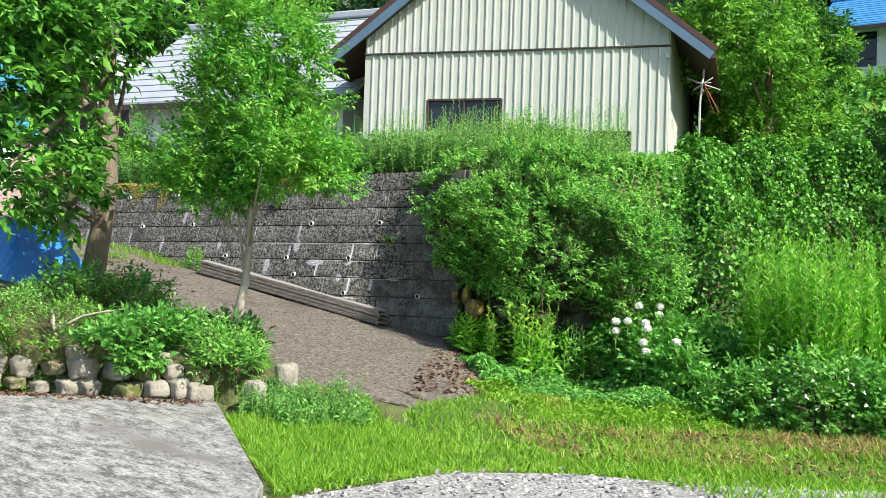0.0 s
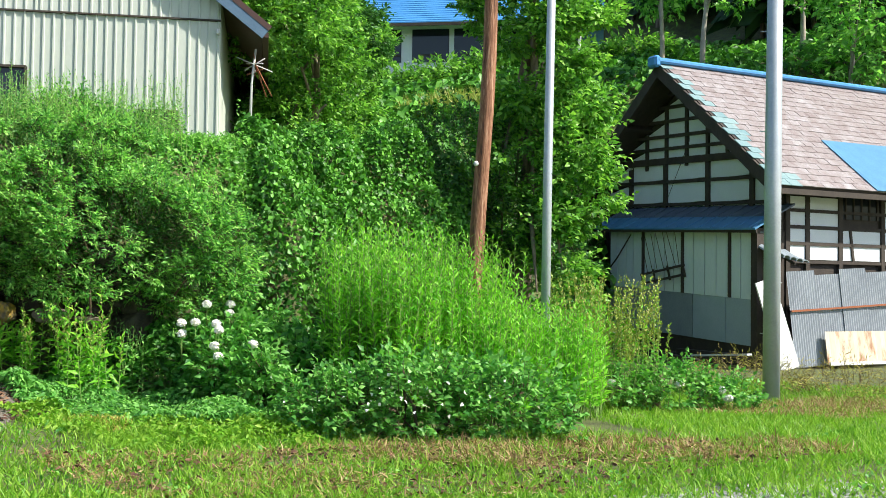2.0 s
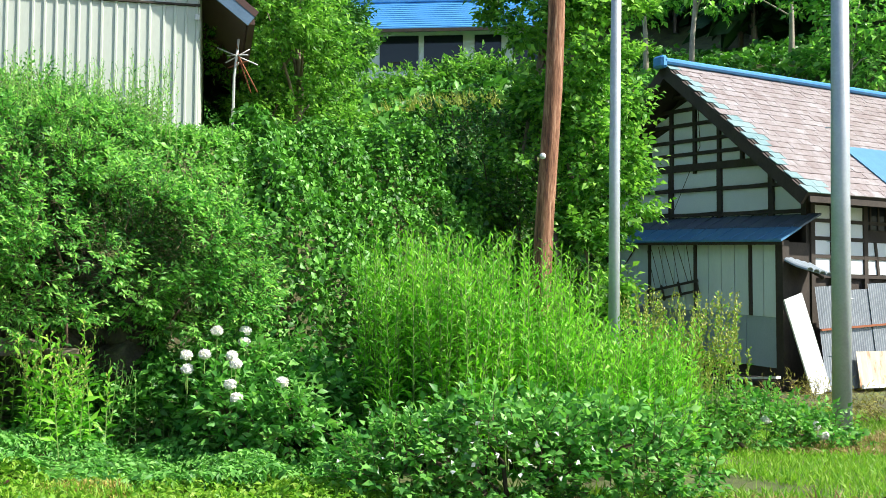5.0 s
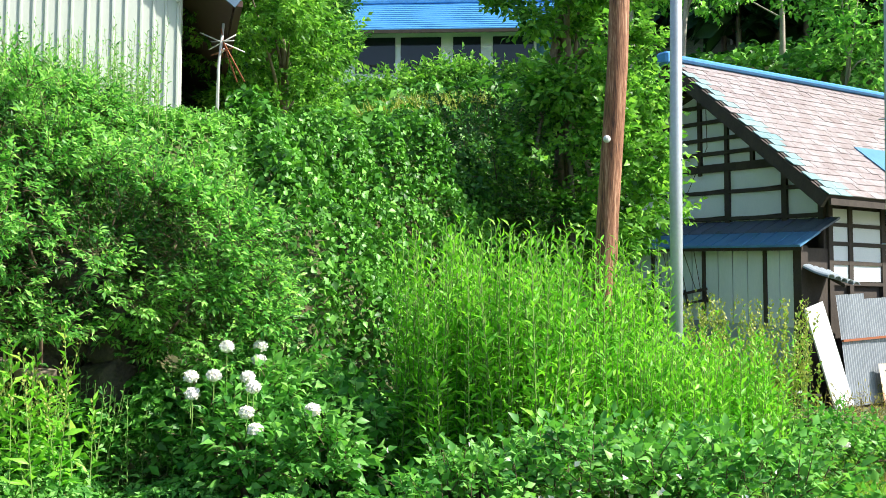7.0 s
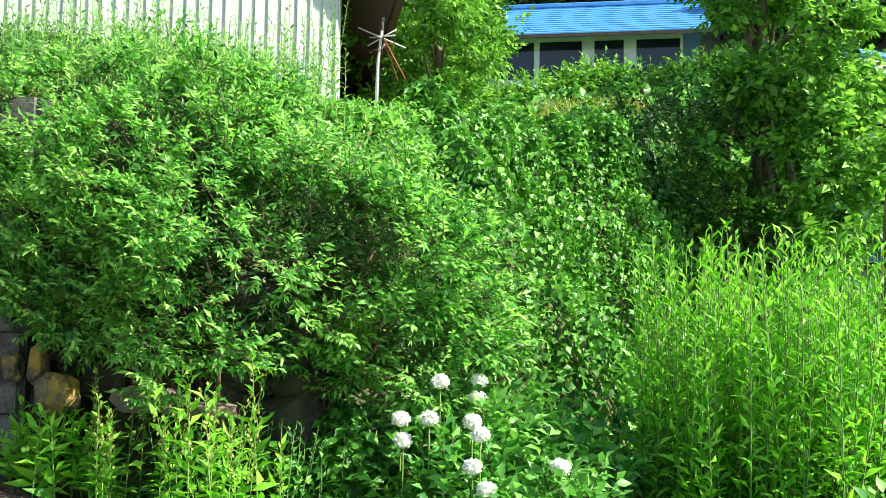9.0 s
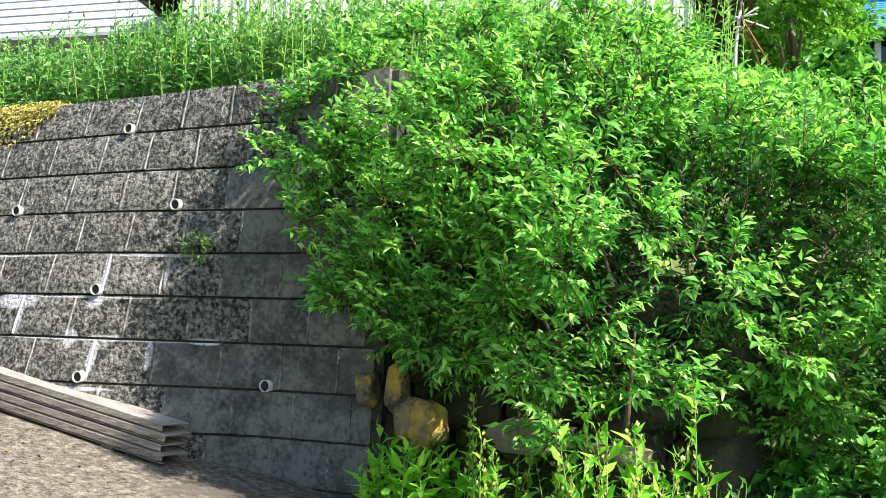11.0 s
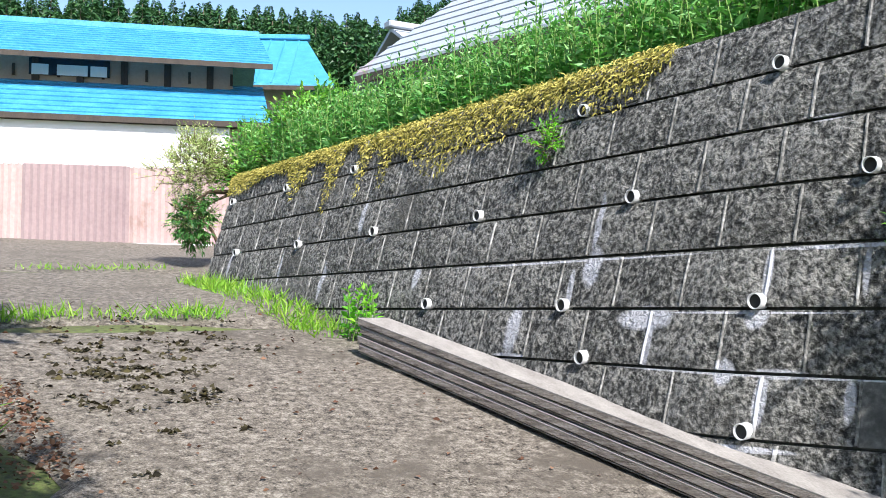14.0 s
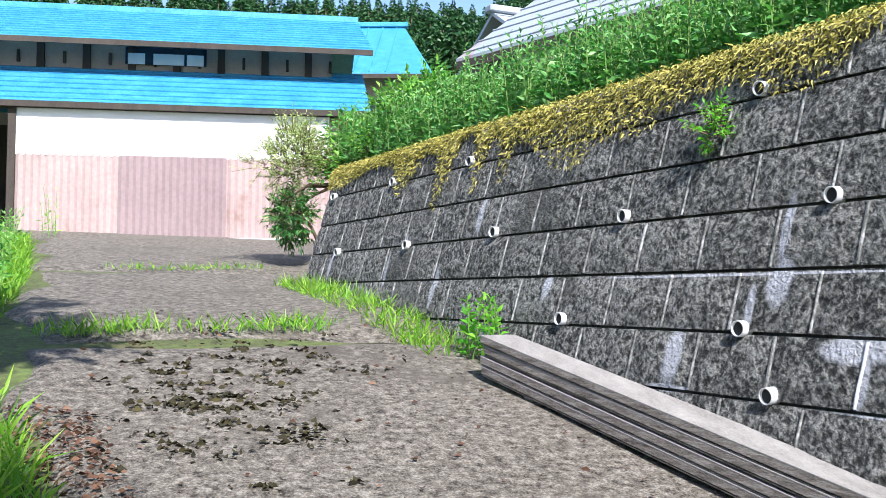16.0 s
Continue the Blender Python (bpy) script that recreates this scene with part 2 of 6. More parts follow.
BARGE = rough_surface("grey_blue_bargeboard", [(0.3, (0.06, 0.11, 0.18)), (0.7, (0.11, 0.18, 0.27))], scale=2, fine=20, rough=0.5, bump=0.08)
BLUEROOF = rough_surface("blue_metal_roof", [(0.34, (0.035, 0.2, 0.37)), (0.5, (0.055, 0.27, 0.46)), (0.66, (0.1, 0.36, 0.55))], scale=2.5, fine=20, rough=0.38, bump=0.08)
DEEPBLUE = rough_surface("deep_blue_roof", [(0.3, (0.03, 0.17, 0.45)), (0.7, (0.1, 0.35, 0.68))], scale=1.5, fine=20, rough=0.4, bump=0.08)
STEELBLUE = rough_surface("steel_blue_metal", [(0.3, (0.05, 0.17, 0.32)), (0.7, (0.1, 0.27, 0.45))], scale=2, fine=20, rough=0.45, bump=0.08)
SLATEBLUE = rough_surface("slate_blue_metal", [(0.3, (0.06, 0.08, 0.12)), (0.7, (0.13, 0.16, 0.22))], scale=2, fine=20, rough=0.55, bump=0.1)
TINBLUE = rough_surface("pale_blue_grey_tin", [(0.3, (0.3, 0.38, 0.45)), (0.7, (0.42, 0.5, 0.57))], scale=1.5, fine=25, rough=0.5, bump=0.1)
SHINGLE = rough_surface("faded_shingle", [(0.32, (0.13, 0.092, 0.09)), (0.48, (0.21, 0.168, 0.167)), (0.6, (0.28, 0.247, 0.252)), (0.72, (0.37, 0.35, 0.37))], scale=3, fine=30, rough=0.7, bump=0.3, random_amount=0.1)
GREENSHINGLE = rough_surface("blue_green_shingle", [(0.3, (0.07, 0.19, 0.22)), (0.7, (0.24, 0.33, 0.34))], scale=3, fine=30, rough=0.7, bump=0.2, random_amount=0.1)
PLASTER = rough_surface("white_plaster", [(0.3, (0.7, 0.74, 0.78)), (0.7, (0.82, 0.85, 0.88))], scale=1.5, fine=30, rough=0.85, bump=0.1)
PALEPANEL = rough_surface("pale_blue_panel", [(0.3, (0.62, 0.72, 0.76)), (0.7, (0.76, 0.84, 0.87))], scale=1.5, fine=25, rough=0.6, bump=0.05, stretch=(1, 1, 0.3))
GREYPANEL = rough_surface("grey_tin", [(0.3, (0.2, 0.24, 0.28)), (0.7, (0.32, 0.37, 0.42))], scale=1.5, fine=25, rough=0.5, bump=0.1)
PINKTIN = rough_surface("pink_beige_corrugated_tin", [(0.3, (0.36, 0.26, 0.245)), (0.7, (0.5, 0.39, 0.37))], scale=1.2, fine=15, rough=0.6, bump=0.1, stain=(0.25, 0.16, 0.12), stain_scale=0.9, spot=0.6)
PINKDARK = rough_surface("mauve_corrugated_tin", [(0.3, (0.26, 0.19, 0.195)), (0.7, (0.37, 0.285, 0.285))], scale=1.2, fine=15, rough=0.6, bump=0.1)
WHITEBOARD = rough_surface("white_board", [(0.3, (0.83, 0.8, 0.8)), (0.7, (0.88, 0.86, 0.87))], scale=1, fine=20, rough=0.6, bump=0.03)
BEIGE = rough_surface("beige_wall", [(0.3, (0.33, 0.27, 0.22)), (0.7, (0.45, 0.38, 0.31))], scale=1, fine=20, rough=0.8, bump=0.1)
RUSTROOF = rough_surface("pale_rusty_tin_roof", [(0.3, (0.28, 0.31, 0.36)), (0.7, (0.42, 0.45, 0.5))], scale=1.2, fine=20, rough=0.5, bump=0.1, stain=(0.33, 0.16, 0.12), stain_scale=0.5, spot=0.58)
POLEWOOD = rough_surface("creosoted_pole_wood", [(0.38, (0.05, 0.022, 0.014)), (0.47, (0.17, 0.07, 0.035)), (0.55, (0.3, 0.145, 0.08)), (0.64, (0.48, 0.3, 0.2))], scale=5, fine=30, bump=0.9, stretch=(4, 4, 0.25))
GALV = rough_surface("galvanised_steel", [(0.3, (0.36, 0.4, 0.44)), (0.7, (0.52, 0.56, 0.6))], scale=2, fine=30, rough=0.42, metal=0.3, bump=0.05)
TARP = rough_surface("blue_tarp", [(0.3, (0.02, 0.16, 0.55)), (0.7, (0.04, 0.26, 0.72))], scale=3, fine=20, rough=0.4, bump=0.3)
RUSTBAR = plain("rusty_iron", (0.3, 0.1, 0.045), 0.8, 0.2)
GLASS = plain("dark_window_glass", (0.02, 0.025, 0.035), 0.08)
CLEAR = rough_surface("clear_plastic_sheet", [(0.3, (0.17, 0.19, 0.22)), (0.7, (0.31, 0.34, 0.38))], scale=2, fine=25, rough=0.35, bump=0.1)
RUSTTIN = rough_surface("rust_streaked_tin", [(0.3, (0.5, 0.42, 0.3)), (0.7, (0.65, 0.58, 0.46))], scale=2, fine=20, rough=0.6, bump=0.1, stain=(0.32, 0.12, 0.04), stain_scale=2.5, spot=0.55, stretch=(1, 1, 0.3))
WHITESHEET = plain("white_sheet", (0.8, 0.82, 0.84), 0.5)


# ---- mesh helpers ----
def mesh_object(name, verts, faces, material, parent=None, smooth=False):
    me = bpy.data.meshes.new(name)
    me.from_pydata([tuple(v) for v in verts], [], [tuple(f) for f in faces])
    me.materials.append(material)
    if smooth:
        me.polygons.foreach_set("use_smooth", [True] * len(me.polygons))
    ob = new(name, me)
    ob.parent = parent
    return ob


def part(name, bm, material, parent, label=""):
    me = bpy.data.meshes.new(name)
    bmesh.ops.recalc_face_normals(bm, faces=bm.faces)
    bm.to_mesh(me)
    bm.free()
    me.materials.append(material)
    ob = new(name, me)
    ob.parent = parent
    return tagged(ob, label)


def thing(name, label, category, group="", at=(0, 0, 0), kind=""):
    ob = new(name)
    ob.location = at
    ob.empty_display_size = 0.1
    return tagged(ob, label, category, group, kind)


def box(bm, size, m=None, bevel=0.0):
    """A box of that size centred at the pose m."""
    r = bmesh.ops.create_cube(bm, size=1.0, matrix=(m or Matrix()) @ Matrix.Diagonal((*size, 1)))
    if bevel:
        edges = list({e for v in r["verts"] for e in v.link_edges})
        bmesh.ops.bevel(bm, geom=edges, offset=bevel, segments=1, affect="EDGES")
    return bm


def one_box(size, m=None, bevel=0.0):
    return box(bmesh.new(), size, m, bevel)


def tube(bm, points, radii, sides=8, cap=True):
    """A tube through points with a radius at each."""
    rings = []
    pts = [Vector(p) for p in points]
    for i, p in enumerate(pts):
        d = (pts[min(i + 1, len(pts) - 1)] - pts[max(i - 1, 0)]).normalized()
        a = d.orthogonal().normalized() if abs(d.z) < 0.95 else Vector((1, 0, 0)).cross(d).normalized()
        b = d.cross(a)
        rings.append([bm.verts.new(p + (a * math.cos(k * math.tau / sides) + b * math.sin(k * math.tau / sides)) * radii[i]) for k in range(sides)])
    for r0, r1 in zip(rings, rings[1:]):
        for k in range(sides):
            f = bm.faces.new((r0[k], r0[(k + 1) % sides], r1[(k + 1) % sides], r1[k]))
            f.smooth = True
    if cap:
        bm.faces.new(rings[0][::-1])
        bm.faces.new(rings[-1])
    return bm


def quick_mesh(name, verts, tris, material, parent=None):
    """A mesh from numpy arrays of vertices and triangles."""
    me = bpy.data.meshes.new(name)
    nv, nt = len(verts), len(tris)
    me.vertices.add(nv)
    me.vertices.foreach_set("co", np.ascontiguousarray(verts, dtype=np.float32).ravel())
    me.loops.add(nt * 3)
    me.loops.foreach_set("vertex_index", np.ascontiguousarray(tris, dtype=np.int32).ravel())
    me.polygons.add(nt)
    me.polygons.foreach_set("loop_start", np.arange(0, nt * 3, 3, dtype=np.int32))
    me.update(calc_edges=True)
    me.materials.append(material)
    ob = new(name, me)
    ob.parent = parent
    return ob


rng = np.random.default_rng(7)


def unit(a):
    return a / np.maximum(np.linalg.norm(a, axis=-1, keepdims=True), 1e-9)


def leaf_arrays(P, D, L, W, droop=0.25):
    """Folded leaves with their base at P, axis D, length L and width W: six vertices and four triangles each."""
    n = len(P)
    D = unit(D)
    side = unit(np.cross(D, np.array([0, 0, 1.0]) + 0.7 * rng.normal(size=(n, 3))))
    up = np.cross(side, D)
    L, W = np.broadcast_to(L, n)[:, None], np.broadcast_to(W, n)[:, None]
    mid = P + D * L * 0.45
    v = np.stack([P, mid - side * W / 2 + up * W * 0.18, mid, mid + side * W / 2 + up * W * 0.18, P + D * L - up * L * droop], axis=1)
    base = (np.arange(n) * 5)[:, None]
    t = np.concatenate([base + np.array([[0, 2, 1]]), base + np.array([[0, 3, 2]]), base + np.array([[1, 2, 4]]), base + np.array([[2, 3, 4]])], axis=1).reshape(-1, 3)
    return v.reshape(-1, 3), t


def merge(parts):
    vs, ts, k = [], [], 0
    for v, t in parts:
        vs.append(v)
        ts.append(t + k)
        k += len(v)
    return np.concatenate(vs), np.concatenate(ts)


def stalk_arrays(A, B, r0, r1):
    """Three-sided stalks from A to B."""
    n = len(A)
    d = unit(B - A)
    s = unit(np.cross(d, np.array([0.3, 1.0, 0.2])))
    u = np.cross(d, s)
    rows = []
    for p, r in ((A, r0), (B, r1)):
        for k in range(3):
            a = k * math.tau / 3
            rows.append(p + (s * math.cos(a) + u * math.sin(a)) * r)
    v = np.stack(rows, axis=1)
    base = (np.arange(n) * 6)[:, None]
    q = []
    for k in range(3):
        j = (k + 1) % 3
        q += [[k, j, 3 + j], [k, 3 + j, 3 + k]]
    t = np.concatenate([base + np.array([f]) for f in q], axis=1).reshape(-1, 3)
    return v.reshape(-1, 3), t


def twig_leaves(P, D, length, per, leaf_len, leaf_wid, spread=0.8, droop=0.25):
    """Leafy twigs: bases P, directions D; returns leaf arrays and the twigs' ends."""
    n = len(P)
    D = unit(D)
    Ln = length * rng.uniform(0.6, 1.3, n)
    f = np.tile(np.linspace(0.15, 1.0, per), n)
    I = np.repeat(np.arange(n), per)
    bend = np.array([0, 0, 1.0]) * (f ** 2 * 0.25)[:, None] * Ln[I][:, None]
    pos = P[I] + D[I] * (f * Ln[I])[:, None] + bend
    s = unit(np.cross(D[I], np.array([0.2, 0.3, 1.0]) + 0.3 * rng.normal(size=(n * per, 3))))
    sign = np.where(np.arange(n * per) % 2, 1.0, -1.0)[:, None]
    dirs = D[I] * 0.55 + s * sign * spread + 0.35 * rng.normal(size=(n * per, 3)) * 0.6
    dirs[f > 0.97] = D[I][f > 0.97]
    sz = rng.uniform(0.65, 1.2, n * per)
    return leaf_arrays(pos, dirs, leaf_len * sz, leaf_wid * sz, droop), P + D * Ln[:, None]


# ---- ground heights ----
WD = np.array([0.959, 0.284])      # along the retaining wall, towards its free end
WN = np.array([-0.284, 0.959])     # into the bank


def sn_to_xy(s, n):
    return s * WD[0] + n * WN[0], s * WD[1] + n * WN[1]


def seg_dist(x, y, pts):
    """Distance to an open chain of points, signed: positive on its left."""
    best = np.full(np.shape(x), 1e9)
    sgn = np.ones(np.shape(x))
    for (ax, ay), (bx, by) in zip(pts, pts[1:]):
        dx, dy = bx - ax, by - ay
        t = np.clip(((x - ax) * dx + (y - ay) * dy) / (dx * dx + dy * dy), 0, 1)
        d = np.hypot(x - ax - t * dx, y - ay - t * dy)
        side = np.sign(dx * (y - ay) - dy * (x - ax))
        take = d < best - 1e-6
        best = np.where(take, d, best)
        sgn = np.where(take, side, sgn)
    return best * sgn


EDGE = [(-40, 14), (-19.5, 9.6), sn_to_xy(-15.2, 9.6), sn_to_xy(-14.3, 8.75), sn_to_xy(-3.6, 8.75), sn_to_xy(-2.4, 9.3), (-4.3, 11.5), (-5.4, 13.2), (-4.4, 16.8), (-7.0, 22), (-7.5, 36), (8, 42), (60, 46)]


def smooth(a):
    a = np.clip(a, 0, 1)
    return a * a * (3 - 2 * a)


def bumps(x, y, f=1.0):
    return np.sin(x * 1.3 * f + 0.7 * y * f) * np.sin(y * 1.1 * f - 0.4 * x * f + 1.3) + 0.5 * np.sin(2.7 * x * f + 1.1) * np.sin(2.3 * y * f + 0.4)


def low_ground(x, y):
    p = 0.2 - 0.183 * (x + 6.45) - 0.028 * (y - 6.24)
    p = np.where(p > 1.3, 1.3 + (p - 1.3) * 0.62, p)
    p = np.minimum(p, 2.5 + 0.012 * (-22 - x))
    chain = seg_dist(x, y, [(-14.0, -9.3), (-3.35, 1.9), (-2.7, 2.85), (2.0, 3.1)])
    base = -0.62 - 0.045 * np.clip(y - 8, 0, 8)
    p = base - 0.3 + (p - base + 0.3) * smooth((chain + 0.05) / 0.4)
    k = 0.12
    return base + k * np.log1p(np.exp(np.clip((p - base) / k, -40, 40)))


def ground_z(x, y):
    x, y = np.asarray(x, float), np.asarray(y, float)
    lo = low_ground(x, y)
    e = seg_dist(x, y, EDGE)
    s = x * WD[0] + y * WD[1]
    n = x * WN[0] + y * WN[1]
    hi = 2.78 + 0.11 * np.clip(n - 8.5, 0, 9) + 0.305 * np.clip(y - 20, 0, 60) + 0.5 * np.clip(y - 62, 0, 80)
    hi = hi + 0.26 * np.clip(-x - 58, 0, 160)
    width = 0.12 + 0.5 * smooth((s + 3.4) / 1.2) + 2.2 * smooth((y - 9.3) / 2.5) + 2.0 * smooth((y - 19) / 6)
    f = smooth((e + width) / width)
    z = lo + (hi - lo) * f
    z = z + 0.3 * np.clip(-x - 58, 0, 160) * (1 - f)
    rough = 0.03 + 0.35 * smooth((np.hypot(x, y - 5) - 30) / 40)
    return z + bumps(x, y) * rough * np.where(e > 0, 1.0, 0.4)


def gz(x, y):
    return float(ground_z(np.array([x]), np.array([y]))[0])
# ---- ground sheet ----
def axis_steps(lo, hi, step, reach):
    mid = list(np.arange(lo, hi + 1e-6, step))
    out, d, a, b = [], step, lo, hi
    left, right = [], []
    while a > -reach or b < reach:
        d *= 1.22
        a, b = a - d, b + d
        left.append(a)
        right.append(b)
    return np.array(left[::-1] + mid + right)


def build_ground():
    xs, ys = axis_steps(-24, 10, 0.2, 420), axis_steps(-7, 24, 0.2, 420)
    X, Y = np.meshgrid(xs, ys)
    Z = ground_z(X, Y)
    nx, ny = len(xs), len(ys)
    i = (np.arange(ny - 1)[:, None] * nx + np.arange(nx - 1)[None, :]).ravel()
    tris = np.concatenate([np.stack([i, i + 1, i + nx + 1], 1), np.stack([i, i + nx + 1, i + nx], 1)])
    g = quick_mesh("ground", np.stack([X.ravel(), Y.ravel(), Z.ravel()], 1), tris, SOIL)
    g.data.polygons.foreach_set("use_smooth", [True] * len(g.data.polygons))
    tagged(g, "sloping earth ground with grass and weeds", "ground", kind="structure")


build_ground()


def interp(x, table):
    xs, ys = zip(*table)
    return np.interp(x, xs, ys)


DRIVE_L = [(-24, -2.0), (-20, 0.4), (-14.4, 1.5), (-11.3, 2.0), (-9.4, 2.45), (-8.0, 2.95), (-5.5, 3.2), (-3.7, 3.0), (-2.2, 3.6)]
DRIVE_R = [(-24, 8.5), (-19, 7.0), (-16.5, 5.2), (-15.0, 4.2), (-13.5, 4.2), (-10, 5.25), (-7, 6.2), (-5.9, 7.0), (-5.0, 6.9), (-4, 6.4), (-3, 5.7), (-2.2, 4.9)]


def build_drive():
    """The concrete drive, in three bays with open joints between them."""
    root = thing("road", "cracked weathered concrete drive climbing beside the retaining wall", "driveway", kind="structure")
    bays = [(-23.5, -15.34, 0.09), (-15.32, -11.12, 0.09), (-11.1, -2.2, 0.0)]
    for a, b, skew in bays:
        xs = np.linspace(a, b, max(8, int((b - a) / 0.25)))
        us = np.linspace(0, 1, 26)
        U, X0 = np.meshgrid(us, xs)
        L, R = interp(X0, DRIVE_L), interp(X0, DRIVE_R)
        wob = 0.12 * np.sin(X0 * 2.1) + 0.07 * np.sin(X0 * 5.3)
        Y = (L + wob) * (1 - U) + (R + 0.15) * U
        X = X0 - 0.5 * (U - 0.3)
        if b > -3:
            endf = smooth((X0 - (b - 1.0)) / 1.0)
            X = X + endf * (0.22 * np.sin(U * 19) + 0.15 * np.sin(U * 41)) 
        Z = low_ground(X, Y) + 0.035 + 0.006 * bumps(X, Y, 2.0)
        edge = (U < 0.02) | (U > 0.98)
        rim = np.zeros_like(U, bool)
        rim[0, :] = rim[-1, :] = True
        Z = np.where(edge | rim, Z - 0.05, Z)
        nx, ny = U.shape[1], U.shape[0]
        i = (np.arange(ny - 1)[:, None] * nx + np.arange(nx - 1)[None, :]).ravel()
        tris = np.concatenate([np.stack([i, i + nx + 1, i + 1], 1), np.stack([i, i + nx, i + nx + 1], 1)])
        quick_mesh("concrete_bay", np.stack([X.ravel(), Y.ravel(), Z.ravel()], 1), tris, DRIVE, root)


build_drive()


def build_slab():
    """The pale concrete slab by the road, and the gravel strip."""
    z = -0.47
    c = [(-3.12, 1.84), (1.1, 0.15), (3.6, -1.6), (3.0, -6.0), (-8.5, -4.5), (-5.35, -0.5)]
    bm = bmesh.new()
    top = [bm.verts.new((x, y, z + (0.02 if k in (0, 5) else -0.02))) for k, (x, y) in enumerate(c)]
    f = bm.faces.new(top)
    r = bmesh.ops.extrude_face_region(bm, geom=[f])
    for v in r["geom"]:
        if isinstance(v, bmesh.types.BMVert):
            v.co.z -= 0.2
    bmesh.ops.bevel(bm, geom=bm.edges[:], offset=0.015, segments=1, affect="EDGES")
    slab = part("pavement", bm, SLAB, None)
    tagged(slab, "pale worn concrete slab beside the planting bed", "pavement", kind="structure")
    strip = [(1.25, 0.2), (0.95, 1.9), (1.45, 2.75), (2.3, 3.35), (3.95, 5.45), (5.1, 6.7), (9, 10.0), (14, 12), (14, -9), (4, -9), (3.7, -1.6)]
    bm = bmesh.new()
    bm.faces.new([bm.verts.new((x, y, gz(x, y) + 0.03)) for x, y in strip])
    bmesh.ops.triangulate(bm, faces=bm.faces[:])
    g = part("gravel_strip", bm, GRAVEL, None)
    tagged(g, "grey gravel strip along the grass verge", "gravel", kind="structure")


build_slab()


def build_gravel():
    n = 16000
    P = np.column_stack([rng.uniform(0.7, 6.5, n), rng.uniform(-1.5, 8.5, n)])
    edge = seg_dist(P[:, 0], P[:, 1], [(1.2, 0.0), (0.95, 1.9), (1.45, 2.75), (2.3, 3.35), (3.95, 5.45), (5.1, 6.7), (9, 10)])
    P = P[(edge < 0.12 * rng.normal(size=n)) & (edge > -2.6)]
    n = len(P)
    z = ground_z(P[:, 0], P[:, 1]) + 0.035
    D = np.column_stack([rng.normal(size=(n, 2)), rng.normal(0, 0.4, n)])
    sz = rng.uniform(0.02, 0.055, n)
    tagged(quick_mesh("gravel_stones", *leaf_arrays(np.column_stack([P, z]), D, sz, sz * 0.8, 0.1), PEBBLE), "loose grey gravel stones", "gravel", kind="stuff")


build_gravel()


# ---- retaining wall ----
def wall_n(s, z):
    b = 0.29 + (0.03 - 0.29) * smooth((s + 5.6) / 1.8)
    bend = 2.2 * np.clip(-13.2 - s, 0, 9) ** 1.6 * 0.35
    return 8.41 - b * (2.53 - z) + bend


def wall_point(s, z, out=0.0):
    x, y = sn_to_xy(s, float(wall_n(s, z)) - out)
    return Vector((x, y, z))


TOP, COURSE, BLOCKW = 2.8, 0.30, 0.515
SMOOTH_FROM = -4.7


